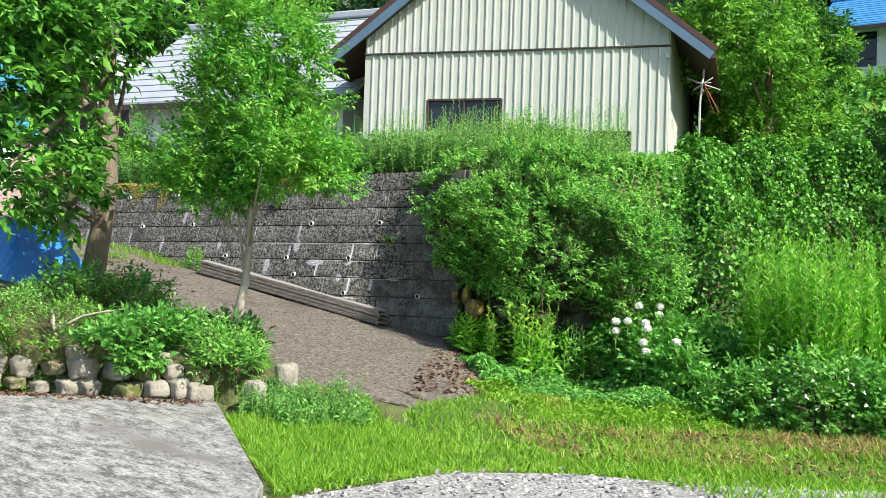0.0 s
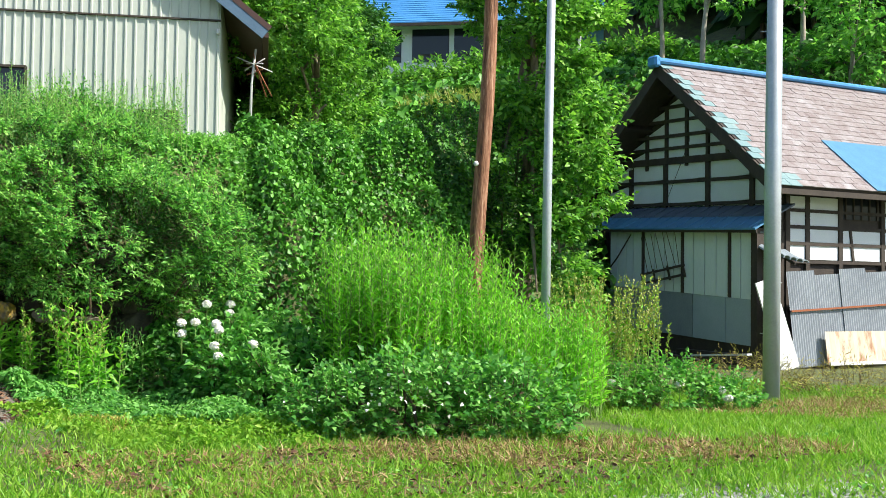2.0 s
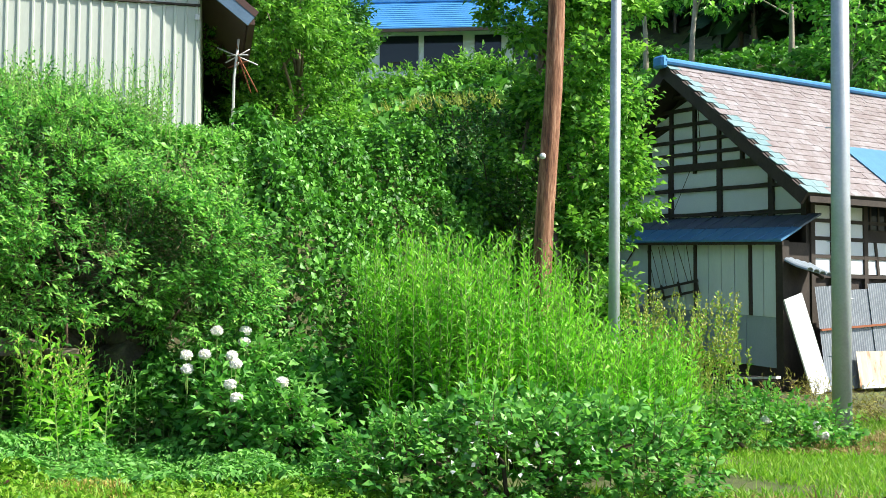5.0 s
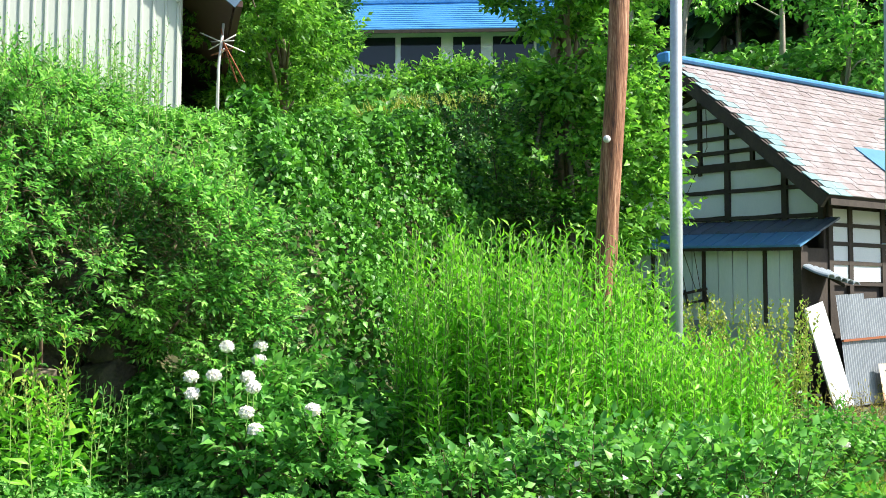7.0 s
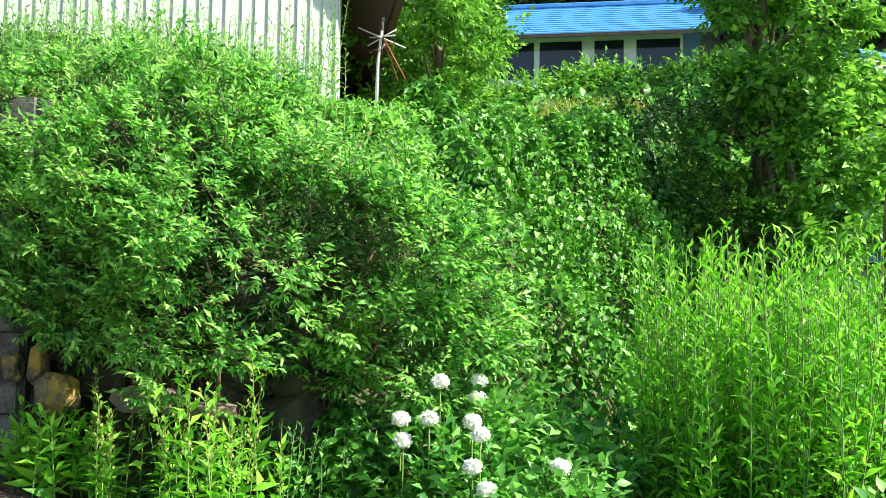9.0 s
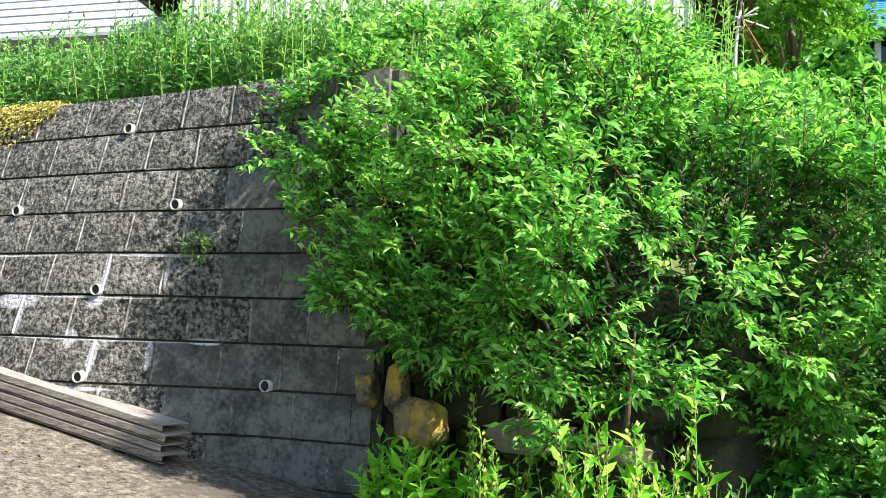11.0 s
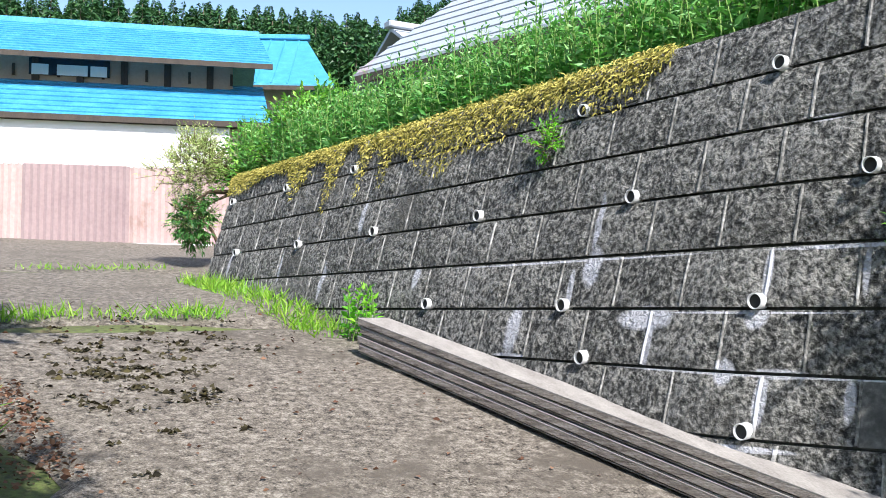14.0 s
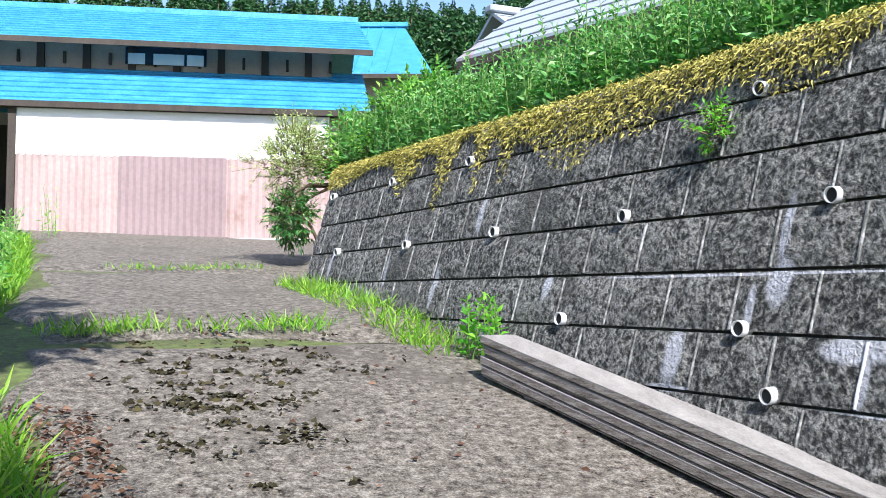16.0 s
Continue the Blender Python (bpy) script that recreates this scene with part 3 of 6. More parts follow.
def build_wall():
    root = thing("wall_retaining", "dark weathered split-face concrete block retaining wall with open joints", "retaining wall", kind="structure")
    # backing that fills the joints
    ss = np.linspace(-14.9, -3.15, 60)
    zs = np.linspace(-0.6, TOP - 0.02, 14)
    verts, faces = [], []
    for s in ss:
        for z in zs:
            verts.append(wall_point(s, z, -0.02))
        verts.append(wall_point(s, TOP - 0.02, -0.45))
        verts.append(wall_point(s, -0.6, -0.9))
    k = len(zs) + 2
    for i in range(len(ss) - 1):
        for j in range(k):
            a, b = i * k + j, i * k + (j + 1) % k
            faces.append((a, b, b + k, a + k))
    faces += [tuple(range(k)), tuple(range((len(ss) - 1) * k, len(ss) * k))[::-1]]
    mesh_object("backing", verts, faces, MORTAR, root)
    rnd = random.Random(4)
    jv, jf = [], []
    for c in range(11):
        z1 = TOP - c * COURSE
        z0 = z1 - COURSE
        # the long stretch is set out leftwards from one joint, the shorter blocks run on to the free end
        cut = -5.33 + (0.0, -0.27, 0.03, -0.24, 0.07, -0.12, 0.12, -0.2, 0.1, -0.15, 0.05)[c] + rnd.uniform(-0.02, 0.02)
        joints = [cut]
        while joints[0] > -14.85:
            joints.insert(0, joints[0] - BLOCKW)
        while joints[-1] < -3.2:
            joints.append(joints[-1] + 0.435)
        for a, b in zip(joints, joints[1:]):
            a, b = max(a, -14.85), min(b, -3.2)
            if b - a < 0.12:
                continue
            mid = wall_point((a + b) / 2, z0)
            if z1 < float(low_ground(mid.x, mid.y)) - 0.05:
                continue
            smooth_face = a > SMOOTH_FROM + 0.25 * math.sin(c * 1.7) + (0.25 if c < 4 else 0.0)
            g = 0.009
            nu, nv = (4, 3) if smooth_face else (6, 4)
            bm = bmesh.new()
            grid = []
            for j in range(nv + 1):
                row = []
                for i in range(nu + 1):
                    ss_, zz = a + g * 0.6 + (b - a - 1.2 * g) * i / nu, z0 + g * 0.9 + (COURSE - 1.8 * g) * j / nv
                    inner = 0 < i < nu and 0 < j < nv
                    out = 0.012 if not inner else (0.016 if smooth_face else 0.024 + rnd.uniform(-0.005, 0.007))
                    row.append(bm.verts.new(wall_point(ss_, zz, out)))
                grid.append(row)
            for j in range(nv):
                for i in range(nu):
                    f = bm.faces.new((grid[j][i], grid[j][i + 1], grid[j + 1][i + 1], grid[j + 1][i]))
            ring = [grid[0][i] for i in range(nu + 1)] + [grid[j][nu] for j in range(1, nv + 1)] + [grid[nv][i] for i in range(nu - 1, -1, -1)] + [grid[j][0] for j in range(nv - 1, 0, -1)]
            back = []
            for v in ring:
                back.append(bm.verts.new(v.co + Vector((*(WN * 0.06), 0))))
            for i in range(len(ring)):
                j = (i + 1) % len(ring)
                bm.faces.new((ring[j], ring[i], back[i], back[j]))
            me = bpy.data.meshes.new("block")
            bm.to_mesh(me)
            bm.free()
            me.materials.append(SMOOTHBLOCK if smooth_face else BLOCK)
            ob = new("block", me)
            ob.parent = root
            # mortar fillet in the upright joint
            if a > -14.8:
                wob = [rnd.uniform(-0.003, 0.003) for _ in range(4)]
                wide = rnd.choice((0.0045, 0.006, 0.008, 0.01))
                k0 = len(jv)
                for q in range(4):
                    zz = z0 + 0.014 + (COURSE - 0.028) * q / 3
                    for e, o in ((-1, 0.006), (-0.4, 0.021), (0.4, 0.021), (1, 0.006)):
                        jv.append(wall_point(a + wob[q] + e * (wide + 0.003), zz, o))
                for q in range(3):
                    for e in range(3):
                        i0 = k0 + q * 4 + e
                        jf.append((i0, i0 + 1, i0 + 5, i0 + 4))
    tagged(mesh_object("mortar_joints", jv, jf, PALEJOINT, root), kind="stuff")
    return root


build_wall()


def weep_pipe():
    root = thing("drain_pipe", "short white plastic weep pipe set in the block wall", "drain pipe", "weep pipes in the retaining wall")
    bm = bmesh.new()
    r0, r1, l = 0.039, 0.034, 0.032
    n = 20
    rings = []
    for r, z in ((r0, -0.05), (r0, l), (r1, l), (r1, -0.05)):
        rings.append([bm.verts.new((r * math.cos(k * math.tau / n), r * math.sin(k * math.tau / n), z)) for k in range(n)])
    for q, w in zip(rings, rings[1:]):
        for k in range(n):
            bm.faces.new((q[k], q[(k + 1) % n], w[(k + 1) % n], w[k])).smooth = True
    part("sleeve", bm, PVC, root)
    bm = bmesh.new()
    bmesh.ops.create_circle(bm, cap_ends=True, segments=16, radius=r1, matrix=Matrix.Translation((0, 0, 0.016)))
    part("bore", bm, HOLE, root, "dark inside of the pipe")
    return root


def build_pipes():
    places = [(-5.38, 2.53), (-6.92, 2.54), (-10.07, 2.53), (-11.54, 2.51), (-13.04, 2.5),
              (-4.8, 1.94), (-6.29, 1.93), (-7.85, 1.94), (-9.38, 1.93), (-10.86, 1.9), (-12.47, 1.9),
              (-5.28, 1.335), (-6.7, 1.32), (-8.25, 1.335), (-6.43, 1.03), (-5.24, 0.74), (-3.99, 0.73)]
    first = weep_pipe()
    out = Vector((-WN[0] + 0.12, -WN[1], 0.0)).normalized()
    for k, (s, z) in enumerate(places):
        m = Matrix.Translation(wall_point(s, z, 0.026)) @ out.to_track_quat("Z", "Y").to_matrix().to_4x4() @ pose(0, 0, 0, (k * 7) % 9 - 4, (k * 5) % 7 - 3, 0)
        if k == 0:
            first.matrix_world = m
        else:
            copy_thing(first, m)


build_pipes()


# ---- stack of boards ----
def build_stack():
    a, b = Vector((-6.40, 6.34, 0.0)), Vector((-10.30, 4.98, 0.0))
    d = (b - a).normalized()
    for k in range(4):
        root = thing("scaffold_board", "weathered grey channel-section board in a stack by the wall", "board", "stacked boards")
        off = 0.018 * math.sin(k * 2.3)
        length, w, h, t = 4.15, 0.25, 0.058, 0.009
        base_a, base_b = gz(a.x, a.y) + 0.055, gz(b.x, b.y) + 0.06
        za, zb = base_a + k * (h + 0.004), base_b + k * (h + 0.004)
        mid = Vector(((a.x + b.x) / 2, (a.y + b.y) / 2, (za + zb) / 2)) + d * off
        m = Matrix.Translation(mid) @ pose(0, 0, 0, 0, 0, math.degrees(math.atan2(d.y, d.x))) @ pose(0, 0, 0, 0, -math.degrees(math.atan2(zb - za, (b - a).length)), 0) @ pose(0, 0, 0, 0.3 * math.sin(k * 5), 0, 0.25 * math.sin(k * 3))
        root.matrix_world = m
        bm = one_box((length, w, t), pose(0, 0, h - t / 2), 0.002)
        part("deck", bm, PLANK, root)
        for y in (-1, 1):
            part("side_flange", one_box((length - 0.01, t, h - t - 0.014), pose(0, y * (w / 2 - t / 2), (h - t) / 2 + 0.007), 0.002), PLANKEDGE, root)
            part("bottom_lip", one_box((length - 0.02, 0.03, t * 0.7), pose(0, y * (w / 2 - 0.024), t * 0.4)), PLANKEDGE, root)
    for f in (0.12, 0.88):
        p = a.lerp(b, f)
        bear = part("bearer", one_box((0.09, 0.2, 0.07), pose(p.x, p.y, gz(p.x, p.y) + 0.042, 0, 0, 20), 0.004), PLANKEDGE, None)
        tagged(bear, "short dirty timber bearer under the boards", "timber", "bearers")


build_stack()


# ---- metal shed ----
def frame_at(origin, u, v):
    """A pose with x along u, y along v, z up."""
    return Matrix(((u[0], v[0], 0, origin[0]), (u[1], v[1], 0, origin[1]), (0, 0, 1, origin[2]), (0, 0, 0, 1)))


def build_shed():
    # x runs along the gable from its east corner, y into the building
    m = frame_at((-8.0, 15.12, 3.6), (-0.81, -0.586), (-0.586, 0.81))
    root = thing("shed", "cream ribbed metal shed with a brown gable roof", "shed")
    root.matrix_world = m
    W, D, H = 7.4, 11.0, 3.35
    slope = 0.78
    wins = [(3.91, 5.74, 1.1, 1.81), (2.29, 3.14, 0.6, 1.0), (0.85, 1.7, 0.59, 1.0)]
    # ribbed gable cladding, cut at the band and round the windows
    def cladding(x0, x1, z0, ztop, name):
        bm = bmesh.new()
        xs, x = [], x0
        while x < x1 - 1e-4:
            nx = min(x + 0.2, x1)
            xs += [(x, 0.0), (x + 0.02, 0.0), (x + 0.032, -0.028), (x + 0.062, -0.028), (x + 0.075, 0.0)] if nx - x > 0.09 else [(x, 0.0)]
            x = nx
        xs.append((x1, 0.0))
        rows = []
        for x, y in xs:
            rows.append((bm.verts.new((x, y, z0)), bm.verts.new((x, y, ztop(x)))))
        for (p, q), (r, s) in zip(rows, rows[1:]):
            bm.faces.new((p, r, s, q))
        part(name, bm, METALWALL, root)
    roofline = lambda x: H + slope * min(x, W - x)
    cuts = sorted({0.0, W, *[a for w in wins for a in w[:2]]})
    for a, b in zip(cuts, cuts[1:]):
        w = [w for w in wins if w[0] <= a + 1e-6 and b <= w[1] + 1e-6]
        if w:
            cladding(a, b, 0, lambda x: w[0][2], "wall_panel")
            cladding(a, b, w[0][3], lambda x: 2.95, "wall_panel")
        else:
            cladding(a, b, 0, lambda x: 2.95, "wall_panel")
    for a, b in ((0.0, W / 2), (W / 2, W)):
        cladding(a, b, 2.99, roofline, "gable_panel")
    part("band", one_box((W + 0.02, 0.05, 0.035), pose(W / 2, -0.03, 2.97)), DARKWOOD, root, "dark flashing band")
    for a, b, c, d in wins:
        win = part("window", one_box((b - a, 0.02, d - c), pose((a + b) / 2, 0.05, (c + d) / 2)), GLASS, root, "dark window")
        for x, z, sx, sz in ((a, (c + d) / 2, 0.05, d - c), (b, (c + d) / 2, 0.05, d - c), ((a + b) / 2, c, b - a, 0.05), ((a + b) / 2, d, b - a, 0.05), ((a + b) / 2, (c + d) / 2, 0.03, d - c)):
            part("frame", one_box((sx, 0.07, sz), pose(x, 0.0, z)), DARKWOOD, win)
    for x, name in ((0.0, "east"), (W, "west")):
        bm = bmesh.new()
        n = 110
        rows = []
        for k in range(n + 1):
            y = D * k / n
            o = (0.028 if k % 2 else 0.0) * (-1 if x == 0 else 1)
            rows.append((bm.verts.new((x + o, y, 0)), bm.verts.new((x + o, y, H))))
        for (p, q), (r, s) in zip(rows, rows[1:]):
            bm.faces.new((p, r, s, q))
        part("side_wall", bm, METALWALL, root)
    part("back_wall", one_box((W, 0.1, H), pose(W / 2, D, H / 2)), METALWALL, root)
    ang = math.degrees(math.atan(slope))
    over, front = 0.95, 0.36
    run = W / 2 + over
    L = run / math.cos(math.radians(ang))
    for side in (0, 1):
        eave_x = -over if side == 0 else W + over
        eave_z = H - slope * over + 0.1
        ridge_z = H + slope * W / 2 + 0.1
        mx, mz = (eave_x + W / 2) / 2, (eave_z + ridge_z) / 2
        mm = pose(mx, (D - front) / 2 + 0.1, mz, 0, (-ang if side == 0 else ang), 0)
        roof = part("roof_slope", one_box((L, D + front, 0.09), mm), BROWNROOF, root, "brown metal roof slope")
        n = 18
        for k in range(n):
            part("seam", one_box((L, 0.03, 0.04), mm @ pose(0, -(D + front) / 2 + (k + 0.5) * (D + front) / n, 0.06)), BROWNROOF, roof)
        part("bargeboard", one_box((L + 0.05, 0.06, 0.26), mm @ pose(0, -(D + front) / 2 - 0.032, -0.02)), BARGE, root, "steel-blue bargeboard")
        part("soffit", one_box((L - 0.1, D + front - 0.1, 0.03), mm @ pose(0, 0, -0.065)), BROWNROOF, root, "reddish-brown boarded soffit")
        part("verge_flashing", one_box((L + 0.05, 0.07, 0.12), mm @ pose(0, -(D + front) / 2 - 0.036, 0.12)), BROWNROOF, root, "brown metal verge flashing")
        part("gutter", one_box((0.12, D + front, 0.1), pose(eave_x, (D - front) / 2 + 0.1, eave_z - 0.05)), BROWNROOF, root)
    part("ridge_cap", one_box((0.4, D + front, 0.08), pose(W / 2, (D - front) / 2 + 0.1, H + slope * W / 2 + 0.16)), BROWNROOF, root)
    lamp = thing("wall_lamp", "small white lamp at the shed corner", "lamp")
    lamp.matrix_world = m @ pose(0.05, -0.08, 2.72)
    part("housing", one_box((0.09, 0.08, 0.12), None, 0.02), PVC, lamp)


build_shed()


# ---- timber-framed barn ----
def corrugated(width, height, pitch, depth):
    bm = bmesh.new()
    n = int(width / pitch) * 2
    rows = []
    for i in range(n + 1):
        x = width * i / n
        y = -depth if i % 2 else 0.0
        rows.append((bm.verts.new((x, y, 0)), bm.verts.new((x, y, height))))
    for (p, q), (r, s) in zip(rows, rows[1:]):
        bm.faces.new((p, r, s, q))
    return bm


def build_barn():
    # x runs along the gable from its near corner, y along the barn
    m = frame_at((1.997, 25.654, 0.0), (-0.799, 0.602), (0.602, 0.799))
    root = thing("barn", "old timber-framed barn with white plaster infill and a faded shingle roof", "barn")
    root.matrix_world = m
    W, D, FOOT = 7.7, 13.0, -1.15
    slope, ridge_x, ridge_z = 0.82, 3.85, 7.52
    rl = lambda x: ridge_z - slope * abs(x - ridge_x)
    H = rl(0) - 0.2
    bm = bmesh.new()
    pts = [(0, FOOT), (W, FOOT), (W, H), (ridge_x, ridge_z - 0.25), (0, H)]
    f0 = [bm.verts.new((x, 0.05, z)) for x, z in pts]
    f1 = [bm.verts.new((x, D, z)) for x, z in pts]
    bm.faces.new(f0)
    bm.faces.new(f1[::-1])
    for i in range(5):
        bm.faces.new((f0[i], f0[(i + 1) % 5], f1[(i + 1) % 5], f1[i]))
    part("core_wall", bm, DARKWOOD, root, "dark timber wall")

    def rect(name, a, b, c, d, mat, y=0.0, t=0.06, parent=None, tilt=0.0):
        """A board from a to b and c to d; with tilt its ends rise to the far side."""
        bm = bmesh.new()
        vs = [(a, c + tilt * a), (b, c + tilt * b), (b, d + tilt * b), (a, d + tilt * a)]
        fr = [bm.verts.new((x, y - t / 2, z)) for x, z in vs]
        bk = [bm.verts.new((x, y + t / 2, z)) for x, z in vs]
        bm.faces.new(fr)
        bm.faces.new(bk[::-1])
        for k in range(4):
            bm.faces.new((fr[k], fr[(k + 1) % 4], bk[(k + 1) % 4], bk[k]))
        return part(name, bm, mat, parent or root)

    # gable: plaster between posts and rails, all sagging a little to the near corner
    sag = 0.045
    posts = [0.05, 1.08, 2.85, 4.72, 6.4, W - 0.05]
    small = [1.2, 2.05, 2.87, 3.78, 4.7, 5.63, 6.45]
    rails = [3.05, 3.3, 3.98, 4.6, 4.98, 5.35, 5.8, 6.22, 6.6]
    for c, d in zip(rails, rails[1:]):
        cols = posts if c < 4.5 else small
        for a, b in zip(cols, cols[1:]):
            p, q = a + 0.07, b - 0.07
            lim = 0.42
            tl, tr = min(d - 0.05 + sag * p, rl(p) - lim), min(d - 0.05 + sag * q, rl(q) - lim)
            bot = c + 0.05 + sag * (p + q) / 2
            if max(tl, tr) < bot + 0.1:
                continue
            vs = [(p, bot), (q, bot), (q, max(tr, bot + 0.02)), (p, max(tl, bot + 0.02))]
            bm = bmesh.new()
            fr = [bm.verts.new((x, -0.02, z)) for x, z in vs]
            bk = [bm.verts.new((x, 0.06, z)) for x, z in vs]
            bm.faces.new(fr)
            for k in range(4):
                bm.faces.new((fr[k], fr[(k + 1) % 4], bk[(k + 1) % 4], bk[k]))
            part("plaster_panel", bm, PLASTER, root)
    for x in posts:
        rect("post", x - 0.075, x + 0.075, FOOT, min(4.7, rl(x) - 0.3), DARKWOOD, -0.03, 0.14)
    for x in small[1:-1]:
        rect("stud", x - 0.05, x + 0.05, 4.6, rl(x) - 0.35, DARKWOOD, -0.025, 0.12)
    for z in rails[1:]:
        half = (ridge_z - 0.3 - z) / slope
        k = 0.1 if z == 4.6 else 0.045
        rect("rail", max(0, ridge_x - half), min(W, ridge_x + half), z - k, z + k, DARKWOOD, -0.035, 0.13, tilt=sag)
    # lean-to across the gable: two strips of metal roof, battened boards, tin below
    def strip(name, y0, z0, y1, z1, mat, label):
        bm = bmesh.new()
        rows = []
        for y, z in ((y0, z0), (y1, z1)):
            for x in (-0.4, 6.65):
                rows.append((bm.verts.new((x, y, z + sag * x)), bm.verts.new((x, y, z + sag * x - 0.05))))
        (a, e), (b, f), (c, g), (d, h) = rows
        for q in ((a, b, d, c), (e, g, h, f), (a, e, f, b), (c, d, h, g), (a, c, g, e), (b, f, h, d)):
            bm.faces.new(q)
        ob = part(name, bm, mat, root, label)
        for k in range(15):
            x = -0.4 + 7.05 * (k + 0.5) / 15
            bm = bmesh.new()
            tube(bm, [(x, y0, z0 + sag * x + 0.005), (x, y1, z1 + sag * x + 0.005)], [0.014, 0.014], 5)
            part("seam", bm, mat, ob)
    strip("skirt_roof", 0.0, 3.24, -0.72, 2.9, SLATEBLUE, "dull slate-blue metal skirt roof")
    strip("skirt_eave", -0.68, 2.9, -1.36, 2.56, STEELBLUE, "steel-blue metal eave sheets of the skirt roof")
    rect("skirt_fascia", -0.4, 6.65, 2.44, 2.53, DARKWOOD, -1.3, 0.04, tilt=sag)
    rect("leanto_back", -0.02, 6.15, FOOT, 2.5, DARKWOOD, -0.98, 0.06, tilt=0.02)
    part("leanto_side", one_box((0.08, 0.95, 3.6), pose(-0.02, -0.5, 0.72)), DARKWOOD, root)
    part("corner_post", one_box((0.22, 0.22, 3.7), pose(-0.1, -1.0, 0.7)), DARKWOOD, root)
    xs = [0.0, 0.42, 0.78, 0.86, 1.35, 1.8, 2.25, 2.66, 2.74, 3.1, 3.5, 3.95, 4.42, 4.5, 4.95, 5.3, 5.72, 6.1]
    for a, b in zip(xs, xs[1:]):
        if b - a < 0.1:
            rect("batten", a, b, 0.74, 2.47, DARKWOOD, -1.08, 0.06, tilt=0.055)
        else:
            rect("cladding_board", a + 0.016, b - 0.016, 0.74, 2.47, PALEPANEL, -1.05, 0.04, tilt=0.055)
    for a, b, mat in ((0.02, 1.0, TINBLUE), (1.0, 2.3, TINBLUE), (2.3, 4.2, GREYPANEL), (4.2, 6.1, GREYPANEL)):
        rect("tin_sheet", a + 0.01, b - 0.01, -0.45, 0.74, mat, -1.04, 0.03, tilt=0.055)
    rack = thing("wooden_rack", "broken dark wooden lattice hanging on the barn wall", "rack")
    rack.matrix_world = m @ pose(3.5, -1.16, 1.5, 0, 8, 0)
    for z, ln in ((0.02, 1.95), (-0.24, 1.75)):
        part("bar", one_box((ln, 0.05, 0.06), pose(0, 0, z)), DARKWOOD, rack)
    for x in (-0.9, -0.25, 0.4, 0.88):
        part("upright", one_box((0.05, 0.04, 0.42), pose(x, 0.03, -0.1, 0, 10, 0)), DARKWOOD, rack)
    for x, tilt in ((0.7, 9), (0.5, 12), (0.25, 8), (0.0, 13), (-0.25, 6), (-0.5, 15), (-0.75, 4)):
        part("string", one_box((0.012, 0.012, 1.15), pose(x, -0.02, 0.55, 0, tilt, 0)), DARKWOOD, rack)
    stick = thing("wooden_prop", "dark pole leaning against the pale boards", "pole")
    bm = bmesh.new()
    tube(bm, [m @ Vector((5.0, -1.12, 2.6)), m @ Vector((5.6, -1.18, 1.9)), m @ Vector((6.25, -1.3, 1.25))], [0.02, 0.028, 0.02], 6)
    part("shaft", bm, DARKWOOD, stick)
    # long side: posts, rails, plaster and a boarded window
    for k in range(8):
        y = 0.06 + (0.0, 0.7, 1.9, 3.5, 5.1, 6.7, 8.3, 9.9)[k]
        wide = (0.58, 1.04, 1.44, 1.44, 1.44, 1.44, 1.44, 1.44)[k]
        part("side_post", one_box((0.14, 0.14, H - FOOT), pose(-0.03, y, (H + FOOT) / 2)), DARKWOOD, root)
        if k == 2:
            win = part("window", one_box((0.06, 1.4, 0.58), pose(-0.03, y + 0.8, 3.2)), GLASS, root, "dark boarded window")
            for q in range(5):
                part("slat", one_box((0.04, 0.05, 0.58), pose(-0.07, y + 0.2 + 0.3 * q, 3.2)), DARKWOOD, win)
        for c, d in ((1.8, 2.17), (2.26, 2.6), (2.7, 3.04), (3.13, 3.45)):
            if not (k == 2 and c > 2.6):
                part("side_plaster", one_box((0.08, wide, d - c), pose(-0.02, y + 0.08 + wide / 2, (c + d) / 2)), PLASTER, root)
        if k in (2, 4):
            part("side_stud", one_box((0.1, 0.08, 0.85), pose(-0.045, y + 0.42, 2.2, 8, 0, 0)), DARKWOOD, root)
    for z in (1.74, 2.21, 2.65, 3.08):
        part("side_rail", one_box((0.1, D, 0.085), pose(-0.045, D / 2, z)), DARKWOOD, root)
    # little porch roof of curved tiles by the corner
    porch = thing("porch_roof", "small sagging porch roof of curved dark tiles", "roof")
    porch.matrix_world = m @ pose(-0.12, -0.95, 2.12, 0, 0, 0)
    for k in range(5):
        bm = bmesh.new()
        rows = []
        for i in range(6):
            f = i / 5
            rows.append([bm.verts.new((-0.75 * f, 0.21 * k + 0.12 * math.cos(math.pi * j / 6), -0.12 * k * 0.3 - 0.42 * f + 0.13 * f * f + 0.075 * math.sin(math.pi * j / 6))) for j in range(7)])
        for p, q in zip(rows, rows[1:]):
            for j in range(6):
                bm.faces.new((p[j], p[j + 1], q[j + 1], q[j]))
        tile = part("roof_tile", bm, GREYPANEL, porch)
        solid = tile.modifiers.new("thickness", "SOLIDIFY")
        solid.thickness = 0.018
    part("rafter", one_box((0.8, 0.05, 0.06), pose(-0.36, 0.5, -0.3, 0, -26, 0)), DARKWOOD, porch)
    # roof: two slopes, shingles on the near one
    over, front = 0.91, 1.0
    ang = math.degrees(math.atan(slope))
    run = W / 2 + over
    L = run / math.cos(math.radians(ang))
